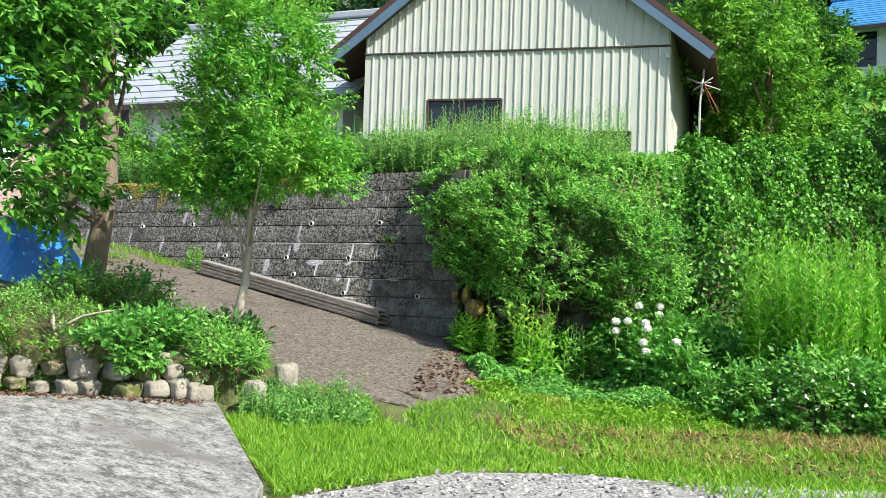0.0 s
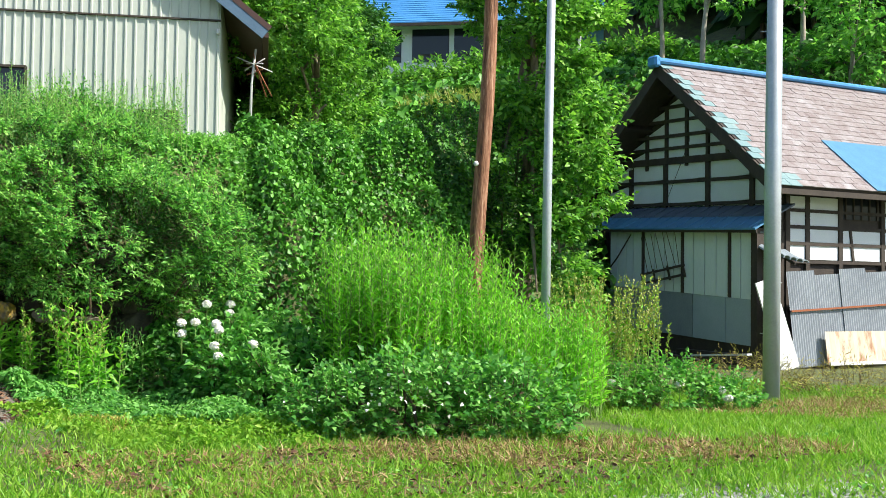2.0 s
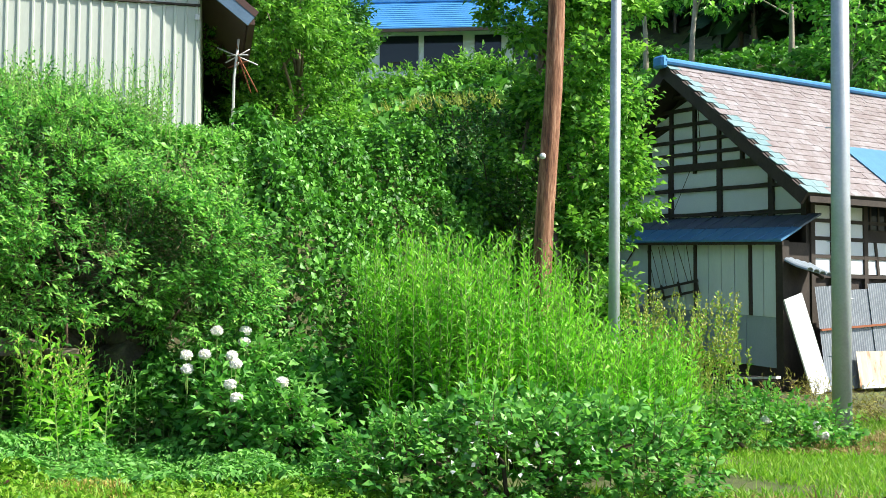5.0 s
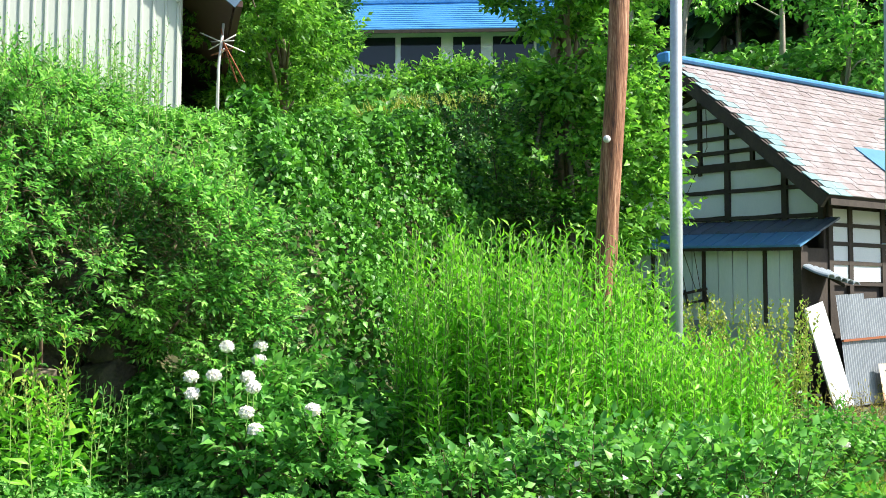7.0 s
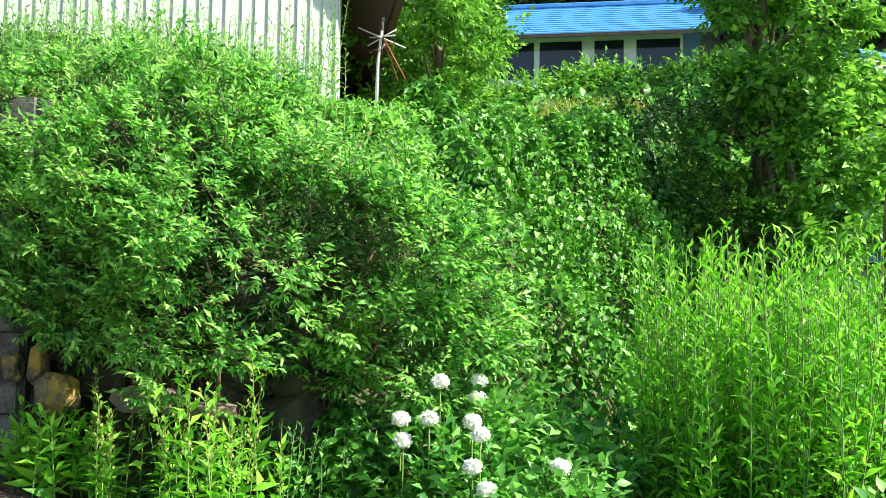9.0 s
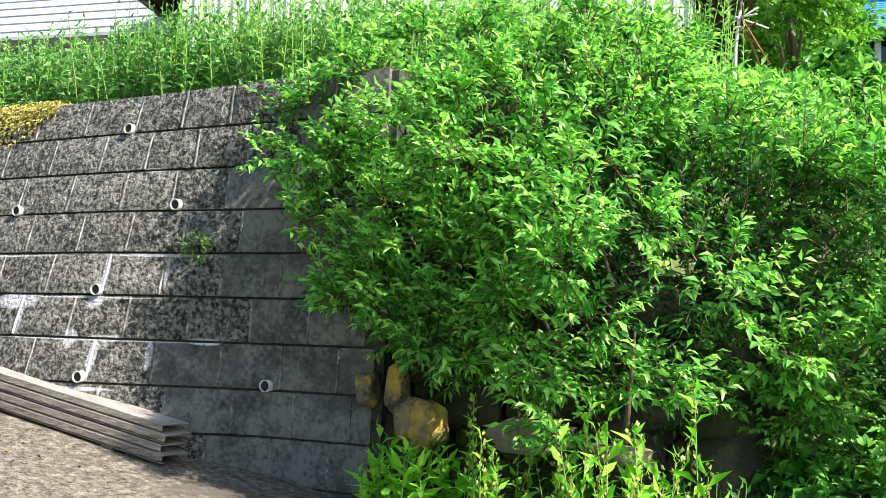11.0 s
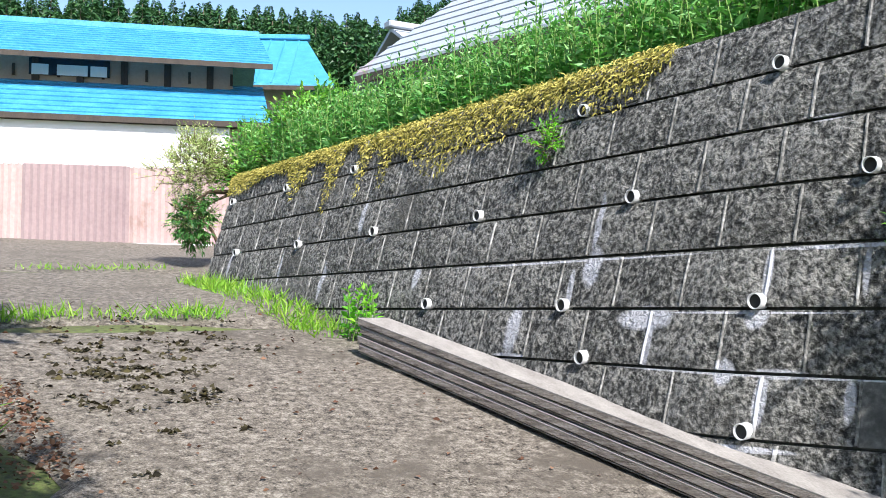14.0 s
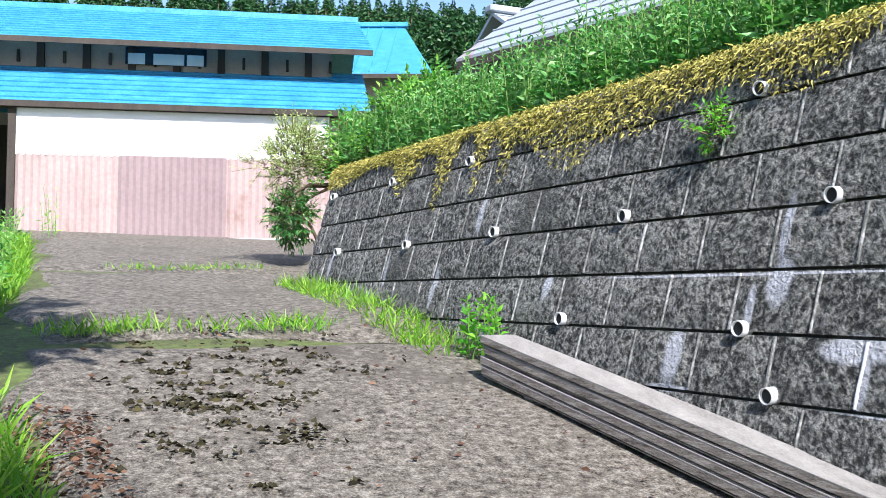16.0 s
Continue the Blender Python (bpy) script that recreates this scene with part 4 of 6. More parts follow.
    for side in (0, 1):
        ex = -over if side == 0 else W + over
        ez = ridge_z - slope * run - 0.06
        mm = pose((ex + ridge_x) / 2, (D - front) / 2, (ez + ridge_z - 0.06) / 2, 0, (-ang if side == 0 else ang), 0)
        roof = part("roof_slope", one_box((L, D + front, 0.1), mm), DARKWOOD, root, "shingled roof slope")
        part("verge_board", one_box((L, 0.09, 0.3), mm @ pose(0, -(D + front) / 2 - 0.046, -0.12)), DARKWOOD, root)
        part("purlin", one_box((0.14, 1.2, 0.16), mm @ pose(-L * 0.12, -(D + front) / 2 + 0.62, -0.16)), DARKWOOD, root)
        part("eave_board", one_box((0.06, D + front, 0.14), pose(ex, (D - front) / 2, ez - 0.1)), DARKWOOD, root)
        if side == 0:
            rows, cols = 21, 36
            w, h = (D + front) / cols, L / rows
            far_set = []
            sm = {}
            rnd = random.Random(3)
            for r in range(rows):
                for c in range(cols):
                    mat = GREENSHINGLE if (c == 0 and rnd.random() < 0.9) or (c == 1 and rnd.random() < 0.3) else SHINGLE
                    place = mm @ pose(-L / 2 + (r + 0.5) * h + rnd.uniform(-0.012, 0.012), -(D + front) / 2 + (c + 0.5 + 0.5 * (r % 2) - 0.25) * w, 0.064 + rnd.uniform(-0.004, 0.004), rnd.uniform(-1, 1), 0, rnd.uniform(-2, 2))
                    if c > 13:
                        far_set.append(place)
                        continue
                    if mat not in sm:
                        me = bpy.data.meshes.new("shingle")
                        b2 = one_box((h * 1.12, w * 0.97, 0.02), pose(0, 0, 0, 0, 2.5, 0))
                        b2.to_mesh(me)
                        b2.free()
                        me.materials.append(mat)
                        sm[mat] = me
                    ob = new("shingle", sm[mat])
                    ob.parent = roof
                    ob.matrix_basis = place
            bm = bmesh.new()
            for place in far_set:
                box(bm, (h * 1.12, w * 0.97, 0.02), place @ pose(0, 0, 0, 0, 2.5, 0))
            tagged(part("shingle_field", bm, SHINGLE, roof), kind="stuff")
            part("patch_sheet", one_box((2.45, 5.6, 0.02), mm @ pose(-L / 2 + 1.2, -0.9, 0.1)), STEELBLUE, roof, "blue metal patch sheet")
    part("ridge_cap", one_box((0.42, D + front + 0.3, 0.16), pose(ridge_x, (D - front) / 2 - 0.1, ridge_z + 0.05), 0.05), DEEPBLUE, root, "blue ridge cap")
    part("ridge_end", one_box((0.42, 0.22, 0.34), pose(ridge_x, -front - 0.2, ridge_z + 0.02), 0.06), DEEPBLUE, root)
    bm = bmesh.new()
    tube(bm, [m @ Vector((2.6, -1.05, 6.4)), m @ Vector((3.0, -0.6, 5.2)), m @ Vector((4.3, -0.35, 3.6))], [0.012, 0.01, 0.008], 5)
    cable = thing("cable", "thin dark cable hanging down the gable", "cable")
    part("wire", bm, DARKWOOD, cable)
    # sheets leaning by the side
    sh = thing("leaning_board", "white board leaning against the barn corner", "board")
    sh.matrix_world = m @ pose(-0.95, -0.72, -0.95, 15.5, 7, 0)
    part("sheet", one_box((0.04, 0.62, 2.3), pose(0, 0, 1.13)), WHITESHEET, sh)
    cl = thing("plastic_sheeting", "clear corrugated plastic sheets leaning on the barn", "sheeting")
    cl.matrix_world = m @ pose(-0.92, -0.5, -0.95, 3, 5, 0)
    for k in range(5):
        bm = bmesh.new()
        rows = []
        for i in range(25):
            rows.append((bm.verts.new((0.016 * (i % 2), i * 0.04, 0)), bm.verts.new((0.016 * (i % 2), i * 0.04, 2.42 - 0.12 * (k % 2)))))
        for (p, q), (r, s) in zip(rows, rows[1:]):
            bm.faces.new((p, r, s, q))
        o = part("sheet", bm, CLEAR, cl)
        o.location = (0.02 * (k % 2), k * 0.92, 0)
    part("rail", one_box((0.05, 4.6, 0.05), pose(-0.03, 2.3, 1.42)), RUSTBAR, cl, "rusty rail across the sheets")
    rt = thing("rusty_sheet", "rust-streaked tin sheet leaning low by the barn", "tin sheet")
    rt.matrix_world = m @ pose(-1.12, 0.4, -0.95, 0, 8, 0)
    p = part("sheet", corrugated(2.3, 0.86, 0.3, 0.02), RUSTTIN, rt)
    p.matrix_basis = pose(0, 0, 0.06, 0, 0, 90)
    part("skirting", one_box((0.06, 2.2, 0.08), pose(-0.06, 1.1, 0.1)), WHITESHEET, rt, "white batten along the foot")
    for k in range(9):
        x, y = 1.2 + 0.55 * k - 1.3 * (k % 3), -1.55 - 0.16 * k
        at = m @ Vector((x, y, 0))
        b = part("old_board", one_box((2.2 - 0.15 * k, 0.16, 0.05), Matrix(), 0.004), WHITESHEET if k in (1, 6) else DARKWOOD, None)
        b.matrix_world = Matrix.Translation((at.x, at.y, gz(at.x, at.y) + 0.32 - 0.02 * k)) @ pose(0, 0, 0, 0, 5 * math.sin(k), 143 + 9 * math.sin(k * 3))
        tagged(b, "old weathered board lying by the barn", "board", "boards lying by the barn")


build_barn()


# ---- poles ----
def build_poles():
    z = gz(0.45, 10.0)
    p = thing("utility_pole", "reddish creosoted wooden pole, leaning slightly", "utility pole")
    bm = bmesh.new()
    lean = Vector((0.40, 0.15, 8.5))
    n = 12
    tube(bm, [Vector((0.25, 9.98, z - 0.2)) + lean * (i / n) + Vector((0.02 * math.sin(i * 1.3), 0.015 * math.cos(i * 1.7), 0)) for i in range(n + 1)], [0.115 - 0.003 * i for i in range(n + 1)], 14)
    part("shaft", bm, POLEWOOD, p)
    bm = bmesh.new()
    bmesh.ops.create_uvsphere(bm, u_segments=10, v_segments=6, radius=0.035, matrix=Matrix.Translation((0.40, 9.875, 2.6)))
    part("tag", bm, PVC, p, "small white tag")
    for x, y, r, h, name in ((0.74, 11.55, 0.068, 8.5, "slim"), (3.08, 16.65, 0.15, 10.0, "thick")):
        g = gz(x, y)
        p = thing("steel_pole", "galvanised steel %s pole standing in the verge" % ("tube" if r < 0.1 else "utility"), "pole")
        bm = bmesh.new()
        tube(bm, [(x, y, g - 0.2), (x + 0.03, y, g + h * 0.4), (x + 0.1, y, g + h)], [r, r * 0.97, r * 0.85], 18)
        part("shaft", bm, GALV, p)
        for k in range(7 if r > 0.1 else 2):
            zz = g + 1.2 + k * (0.9 if r > 0.1 else 2.2)
            bm = bmesh.new()
            s = 1 if k % 2 else -1
            tube(bm, [(x, y, zz), (x + s * (r + 0.035), y - 0.02, zz)], [0.009, 0.009], 6)
            part("step_bolt", bm, GALV, p)


build_poles()


# ---- aerial mast by the shed ----
def build_mast():
    base = Vector((-7.85, 16.0, gz(-7.85, 16.0)))
    p = thing("antenna_mast", "thin white aerial mast with bent rods beside the shed", "antenna")
    bm = bmesh.new()
    tube(bm, [base, base + Vector((0.03, 0.0, 1.6)), base + Vector((0.12, 0, 2.35))], [0.03, 0.028, 0.024], 8)
    part("mast", bm, PVC, p)
    rnd = random.Random(3)
    top = base + Vector((0.1, 0, 1.95))
    for k in range(7):
        a = rnd.uniform(-0.5, 0.5)
        d = Vector((rnd.uniform(-0.6, 0.6), rnd.uniform(-0.4, 0.4), rnd.uniform(-0.3, 0.35)))
        bm = bmesh.new()
        c = top + Vector((0, 0, a * 0.5))
        tube(bm, [c - d * 0.6, c + d * 0.6], [0.012, 0.012], 6)
        part("rod", bm, PVC if k % 3 else RUSTBAR, p)
    for k, dx in enumerate((0.25, 0.4)):
        bm = bmesh.new()
        tube(bm, [top + Vector((0.0, 0, 0.1)), top + Vector((dx, 0.1, -0.65))], [0.014, 0.014], 6)
        part("brace", bm, RUSTBAR, p, "rusty brace")


build_mast()


# ---- blue-roofed house at the top of the drive ----
def build_blue_house():
    # x runs along the front towards its far end, y into the house
    m = frame_at((-22.6, -0.45, 2.4), (0.03, 0.9995), (-0.9995, 0.03))
    root = thing("house", "two-storey house with bright blue metal roofs and tin-clad front", "house")
    root.matrix_world = m
    L0, L1, D = -6.0, 6.0, 7.5

    def rect(name, a, b, c, d, mat, y=0.0, t=0.06, label=""):
        return part(name, one_box((b - a, t, d - c), pose((a + b) / 2, y, (c + d) / 2)), mat, root, label)
    rect("lower_wall", 0.1, L1, 0, 2.2, BEIGE, -0.42, 0.2)
    rect("white_board", 0.12, 5.2, 1.36, 2.14, WHITEBOARD, -0.62, 0.04, "plain white boarding")
    for a, b, mat, y in ((0.12, 1.75, PINKTIN, -0.62), (1.75, 3.5, PINKDARK, -0.66), (3.4, 5.6, PINKTIN, -0.62)):
        p = part("tin_sheet", corrugated(b - a, 1.36, 0.11, 0.05), mat, root)
        p.location = (a, y, 0.02)
    rect("sill", 1.75, 4.9, -0.06, 0.04, PLASTER, -0.72, 0.1)
    rect("lintel", -0.4, L1, 2.13, 2.25, DARKWOOD, -0.6, 0.1)
    rect("post", 0.0, 0.12, 0, 2.18, DARKWOOD, -0.62, 0.12)
    # dark carport bay
    rect("bay_back", L0, 0.0, 0, 2.4, DARKWOOD, 3.0, 0.1)
    p = part("bay_tin", corrugated(1.6, 1.4, 0.085, 0.04), PINKDARK, root)
    p.location = (-2.4, 0.4, 0)
    rect("bay_post", -2.5, -2.36, 0, 2.4, DARKWOOD, 0.1, 0.14)
    # lower roof
    def roof(name, x0, x1, y0, z0, y1, z1, mat, ribs, t=0.07):
        ang = math.degrees(math.atan2(z1 - z0, y1 - y0))
        ln = math.hypot(z1 - z0, y1 - y0)
        mm = pose((x0 + x1) / 2, (y0 + y1) / 2, (z0 + z1) / 2, ang, 0, 0)
        r = part(name, one_box((x1 - x0, ln, t), mm), mat, root, "bright blue metal roof")
        for k in range(ribs):
            part("batten", one_box((x1 - x0, 0.03, 0.03), mm @ pose(0, -ln / 2 + (k + 0.5) * ln / ribs, t / 2 + 0.01)), mat, r)
        part("eave_edge", one_box((x1 - x0 + 0.02, 0.04, 0.1), pose((x0 + x1) / 2, y0 - 0.02, z0 - 0.02)), DARKWOOD, root)
    roof("lower_roof", L0, 5.9, -0.75, 2.2, 1.5, 3.32, BLUEROOF, 8)
    rect("upper_wall", L0, 5.25, 2.9, 3.75, BEIGE, 1.3, 0.2, "beige plastered upper wall")
    for k in range(14):
        x = -5.6 + k * 0.8
        rect("upper_post", x, x + 0.13, 3.1, 3.75, DARKWOOD, 1.17, 0.1)
        rect("strut", x + 0.45, x + 0.5, 3.28, 3.5, DARKWOOD, 1.18, 0.06)
    w = rect("window", 1.55, 3.0, 3.3, 3.62, GLASS, 1.14, 0.04, "dark window with pale panes")
    for x in (1.6, 2.05, 2.3, 2.65):
        part("pane", one_box((0.3, 0.02, 0.2), pose(x + 0.15, 1.11, 3.4)), PALEPANEL, w)
    roof("upper_roof", L0, 6.0, 0.35, 3.52, 4.6, 5.15, BLUEROOF, 13)
    part("roof_back", one_box((12.0, 5.3, 0.07), pose(0.0, 7.1, 4.3, -19, 0, 0)), BLUEROOF, root)
    part("ridge_cap", one_box((12.0, 0.35, 0.12), pose(0.0, 4.6, 5.2)), BLUEROOF, root)
    rect("gable_end", 5.15, 5.3, 0.0, 3.9, BEIGE, 4.5, 6.5)
    rect("back_wall", L0, 5.2, 0, 3.9, BEIGE, 9.0, 0.2)


build_blue_house()


def simple_house(name, label, at, yaw, W, D, H, rise, over, roof_mat, wall_mat, ribs=12, hip=0.0, open_front=False):
    """A far house: walls, gabled or hipped roof with battens, ridge, door and windows."""
    root = thing(name, label, "house")
    root.matrix_world = pose(*at, 0, 0, yaw)
    part("wall", one_box((W, D, H), pose(0, 0, H / 2)), wall_mat, root)
    ln = math.hypot(D / 2 + over, rise)
    for s in (-1, 1):
        bm = bmesh.new()
        e, r = [], []
        y0 = s * (D / 2 + over)
        zr, ze = H + rise, H - rise * over / (D / 2 + over) * 0.3
        half, top = W / 2 + over, W / 2 + over - hip
        a = [bm.verts.new(p) for p in ((-half, y0, ze), (half, y0, ze), (top, 0, zr), (-top, 0, zr))]
        b = [bm.verts.new(v.co + Vector((0, 0, -0.12))) for v in a]
        bm.faces.new(a)
        bm.faces.new(b[::-1])
        for k in range(4):
            bm.faces.new((a[k], b[k], b[(k + 1) % 4], a[(k + 1) % 4]))
        ro = part("roof", bm, roof_mat, root)
        for k in range(ribs if hip else 0):
            x = -top + 2 * top * (k + 0.5) / ribs
            part("seam", one_box((0.05, math.hypot(y0, zr - ze), 0.05), pose(x, y0 / 2, (ze + zr) / 2 + 0.02, -s * math.degrees(math.atan2(zr - ze, abs(y0))), 0, 0)), roof_mat, ro)
        for k in range(0 if hip else ribs):
            f = (k + 0.5) / ribs
            w = 2 * (half + (top - half) * f)
            part("batten", one_box((w, 0.04, 0.02), pose(0, y0 * (1 - f), ze + (zr - ze) * f + 0.012, -s * math.degrees(math.atan2(zr - ze, abs(y0))) * -1, 0, 0)), roof_mat, ro)
    if hip:
        for s in (-1, 1):
            bm = bmesh.new()
            half, top = W / 2 + over, W / 2 + over - hip
            y0 = D / 2 + over
            vs = [bm.verts.new(p) for p in ((s * half, -y0, ze), (s * half, y0, ze), (s * top, 0, zr))]
            lo = [bm.verts.new(v.co + Vector((0, 0, -0.12))) for v in vs]
            bm.faces.new(vs)
            bm.faces.new(lo[::-1])
            for k in range(3):
                bm.faces.new((vs[k], lo[k], lo[(k + 1) % 3], vs[(k + 1) % 3]))
            part("hip", bm, roof_mat, root)
    else:
        for s in (-1, 1):
            bm = bmesh.new()
            vs = [bm.verts.new((s * W / 2, y, z)) for y, z in ((-D / 2, H), (D / 2, H), (0, H + rise * 0.92))]
            bm.faces.new(vs)
            part("gable", bm, DARKWOOD, root)
    part("ridge_cap", one_box((W + 2 * over - 2 * hip + 0.3, 0.4, 0.22), pose(0, 0, H + rise + 0.08), 0.04), roof_mat, root)
    part("eave_board", one_box((W + 2 * over, 0.06, 0.16), pose(0, -(D / 2 + over) + 0.02, ze - 0.14)), DARKWOOD, root)
    n = max(2, int(W / 2.2))
    for k in range(n):
        x = -W / 2 + (k + 0.5) * W / n
        w = part("window", one_box((W / n * (0.88 if open_front and k % 3 else 0.6), 0.08, H * (0.66 if open_front else 0.45)), pose(x, -D / 2 - 0.01, H * 0.55)), GLASS if k % 2 or open_front else PLASTER, root)
        part("frame", one_box((W / n * 0.56, 0.05, 0.08), pose(x, -D / 2 - 0.05, H * 0.36)), DARKWOOD, w)
    return root


simple_house("farmhouse", "upper farmhouse with a bright blue roof on the hillside", (-17.4, 49.3, 12.0), 18, 11, 7, 2.6, 2.4, 1.2, DEEPBLUE, PLASTER, open_front=True)
simple_house("farmhouse", "house with a pale rust-stained tin roof behind the retaining wall", (-20.9, 12.9, 3.3), 28, 7.2, 7, 2.72, 3.0, 0.75, RUSTROOF, PLASTER)
simple_house("farmhouse", "dark-gabled house behind the rusty roof", (-35.3, 13.9, 5.2), 105, 6, 5.5, 3.0, 1.9, 0.6, RUSTROOF, DARKWOOD, 6)
simple_house("farmhouse", "far house with a blue-green hipped metal roof", (-47, 5.4, 5.5), 78, 9, 9, 4.2, 2.9, 1.0, BLUEROOF, BEIGE, 14, 1.4)
# ---- plants ----
def inside(x, y, poly):
    c = np.zeros(np.shape(x), bool)
    n = len(poly)
    for i in range(n):
        (ax, ay), (bx, by) = poly[i], poly[(i + 1) % n]
        hit = ((ay > y) != (by > y)) & (x < (bx - ax) * (y - ay) / (by - ay + 1e-12) + ax)
        c ^= hit
    return c


def scatter(poly, count):
    xs, ys = zip(*poly)
    out = []
    while sum(len(o) for o in out) < count:
        p = rng.uniform((min(xs), min(ys)), (max(xs), max(ys)), (count * 2, 2))
        out.append(p[inside(p[:, 0], p[:, 1], poly)])
    p = np.concatenate(out)[:count]
    return np.column_stack([p, ground_z(p[:, 0], p[:, 1])])


def patchy(P, f, keep):
    """Keeps the points where slow waves are high, so that a spread has gaps."""
    w = bumps(P[:, 0], P[:, 1], f) * 0.5 + 0.5 + 0.3 * rng.normal(size=len(P))
    return P[w > 1 - keep]


def grass_patch(name, label, poly, count, height, width, mat, category="grass", lean=0.5, keep=0.8, f=2.0, lift=0.0):
    P = patchy(scatter(poly, count), f, keep)
    P[:, 2] += lift
    n = len(P)
    D = np.column_stack([rng.normal(0, lean, (n, 2)), np.ones(n)])
    arr = leaf_arrays(P, D, height * rng.uniform(0.4, 1.3, n), width * rng.uniform(0.7, 1.3, n), 0.3)
    return tagged(quick_mesh(name, *arr, mat), label, category, kind="stuff")


def herbs(name, label, P, height, leaves, leaf_len, leaf_wid, mat, category="weeds", lean=0.12, start=0.15, rise=0.55, stem_r=0.006, tip=0.5, spike=None):
    """Upright stems with leaves all along them, smaller towards the tip."""
    n = len(P)
    H = height * rng.uniform(0.65, 1.15, n)
    T = P + np.column_stack([rng.normal(0, lean, (n, 2)) * H[:, None], H])
    root = thing(name, label, category, kind="stuff")
    quick_mesh("stems", *stalk_arrays(P, T, stem_r, stem_r * 0.4), STEM, root)
    f = np.tile(np.linspace(start, 1.0, leaves), n)
    I = np.repeat(np.arange(n), leaves)
    pos = P[I] + (T - P)[I] * f[:, None]
    a = rng.uniform(0, math.tau, n)[I] + np.tile(np.arange(leaves), n) * 2.4
    D = np.column_stack([np.cos(a), np.sin(a), rise + 0.8 * f ** 3 + 0.2 * rng.normal(size=len(f))])
    sz = (1 - (1 - tip) * f) * rng.uniform(0.7, 1.2, len(f))
    quick_mesh("leaves", *leaf_arrays(pos, D, leaf_len * sz, leaf_wid * sz, 0.3), mat, root)
    if spike:
        m2, per, ln = spike
        f = np.tile(np.linspace(0.6, 1.03, per), n)
        I = np.repeat(np.arange(n), per)
        pos = P[I] + (T - P)[I] * f[:, None] + rng.normal(0, 0.015, (len(f), 3))
        D = np.column_stack([rng.normal(0, 0.5, (len(f), 2)), np.ones(len(f))])
        quick_mesh("seed_heads", *leaf_arrays(pos, D, ln, ln * 0.6, 0.1), m2, root)
    return root


def blob_points(blobs, count, depth=0.35, clumps=0, clump_r=0.16):
    """Points and outward directions near the skin of a heap of ellipsoids (x, y, z, rx, ry, rz)."""
    vol = np.array([b[3] * b[4] + b[4] * b[5] + b[3] * b[5] for b in blobs])
    pick = rng.choice(len(blobs), count, p=vol / vol.sum())
    B = np.array(blobs)[pick]
    d = unit(rng.normal(size=(count, 3)))
    if clumps:
        # rosettes of twigs, each fanning out from its own bough end, with gaps between them
        cd = unit(rng.normal(size=(clumps, 3)))
        cb = rng.choice(len(blobs), clumps, p=vol / vol.sum())
        CB = np.array(blobs)[cb]
        reach = (0.98 - depth * rng.random(clumps) ** 1.4) * (1 + 0.14 * np.sin(cd[:, 0] * 7 + cb) * np.sin(cd[:, 1] * 6 + 2 * cb))
        C = CB[:, :3] + cd * CB[:, 3:] * reach[:, None]
        inner = np.zeros(clumps, bool)
        for k, q in enumerate(blobs):
            inner |= (cb != k) & ((((C - np.array(q[:3])) / np.array(q[3:])) ** 2).sum(1) < 0.45)
        open_ends = np.flatnonzero(~inner)
        own = open_ends[rng.integers(0, len(open_ends), count)]
        o = rng.normal(size=(count, 3)) * np.array([1.0, 1.0, 0.6])
        size = rng.uniform(0.6, 1.4, clumps)[own][:, None]
        d = unit(cd[own] * 0.9 + unit(o) * 0.95 + np.array([0, 0, 0.15]))
        return C[own] + o * clump_r * 0.55 * size, d
    wave = 1 + 0.16 * np.sin(d[:, 0] * 7 + pick) * np.sin(d[:, 1] * 6 + 2 * pick) + 0.1 * np.sin(d[:, 2] * 11 + pick)
    r = wave * (1 - depth * rng.random(count) ** 1.5)
    P = B[:, :3] + d * B[:, 3:] * r[:, None]
    keep = np.ones(count, bool)
    for k, b in enumerate(blobs):
        q = (((P - np.array(b[:3])) / np.array(b[3:])) ** 2).sum(1)
        keep &= (pick == k) | (q > 0.5)
    return P[keep], d[keep]


def shrub(name, label, blobs, twigs, twig_len, per, leaf_len, leaf_wid, mat, category="shrub", stems=6, base=None, up=0.35, depth=0.4, droop=0.25, cut=None, clumps=0, clump_r=0.16):
    root = thing(name, label, category)
    P, d = blob_points(blobs, twigs, depth, clumps, clump_r)
    g = ground_z(P[:, 0], P[:, 1])
    ok = P[:, 2] > g + 0.03
    if cut is not None:
        ok &= cut(P)
    P, d = P[ok], d[ok]
    D = d + np.array([0, 0, up]) + 0.45 * rng.normal(size=P.shape)
    (v, t), ends = twig_leaves(P, D, twig_len, per, leaf_len, leaf_wid, droop=droop)
    quick_mesh("crown", v, t, mat, root)
    tagged(quick_mesh("twig_mass", *stalk_arrays(P, ends, 0.005, 0.002), TWIG, root), kind="stuff")
    if stems:
        c = np.mean([b[:3] for b in blobs], axis=0) if base is None else np.array(base)
        for k in range(stems):
            bm = bmesh.new()
            b = blobs[k % len(blobs)]
            x0, y0 = c[0] + rng.normal(0, 0.12), c[1] + rng.normal(0, 0.12)
            z0 = gz(x0, y0) - 0.05
            a = Vector((x0, y0, z0))
            e = Vector((b[0] + rng.normal(0, b[3] * 0.4), b[1] + rng.normal(0, b[4] * 0.4), b[2] + b[5] * 0.5))
            mid = a.lerp(e, 0.5) + Vector((rng.normal(0, 0.1), rng.normal(0, 0.1), 0.1))
            tube(bm, [a, mid, e], [0.03, 0.02, 0.006], 6)
            part("stem", bm, TWIG, root)
    return root


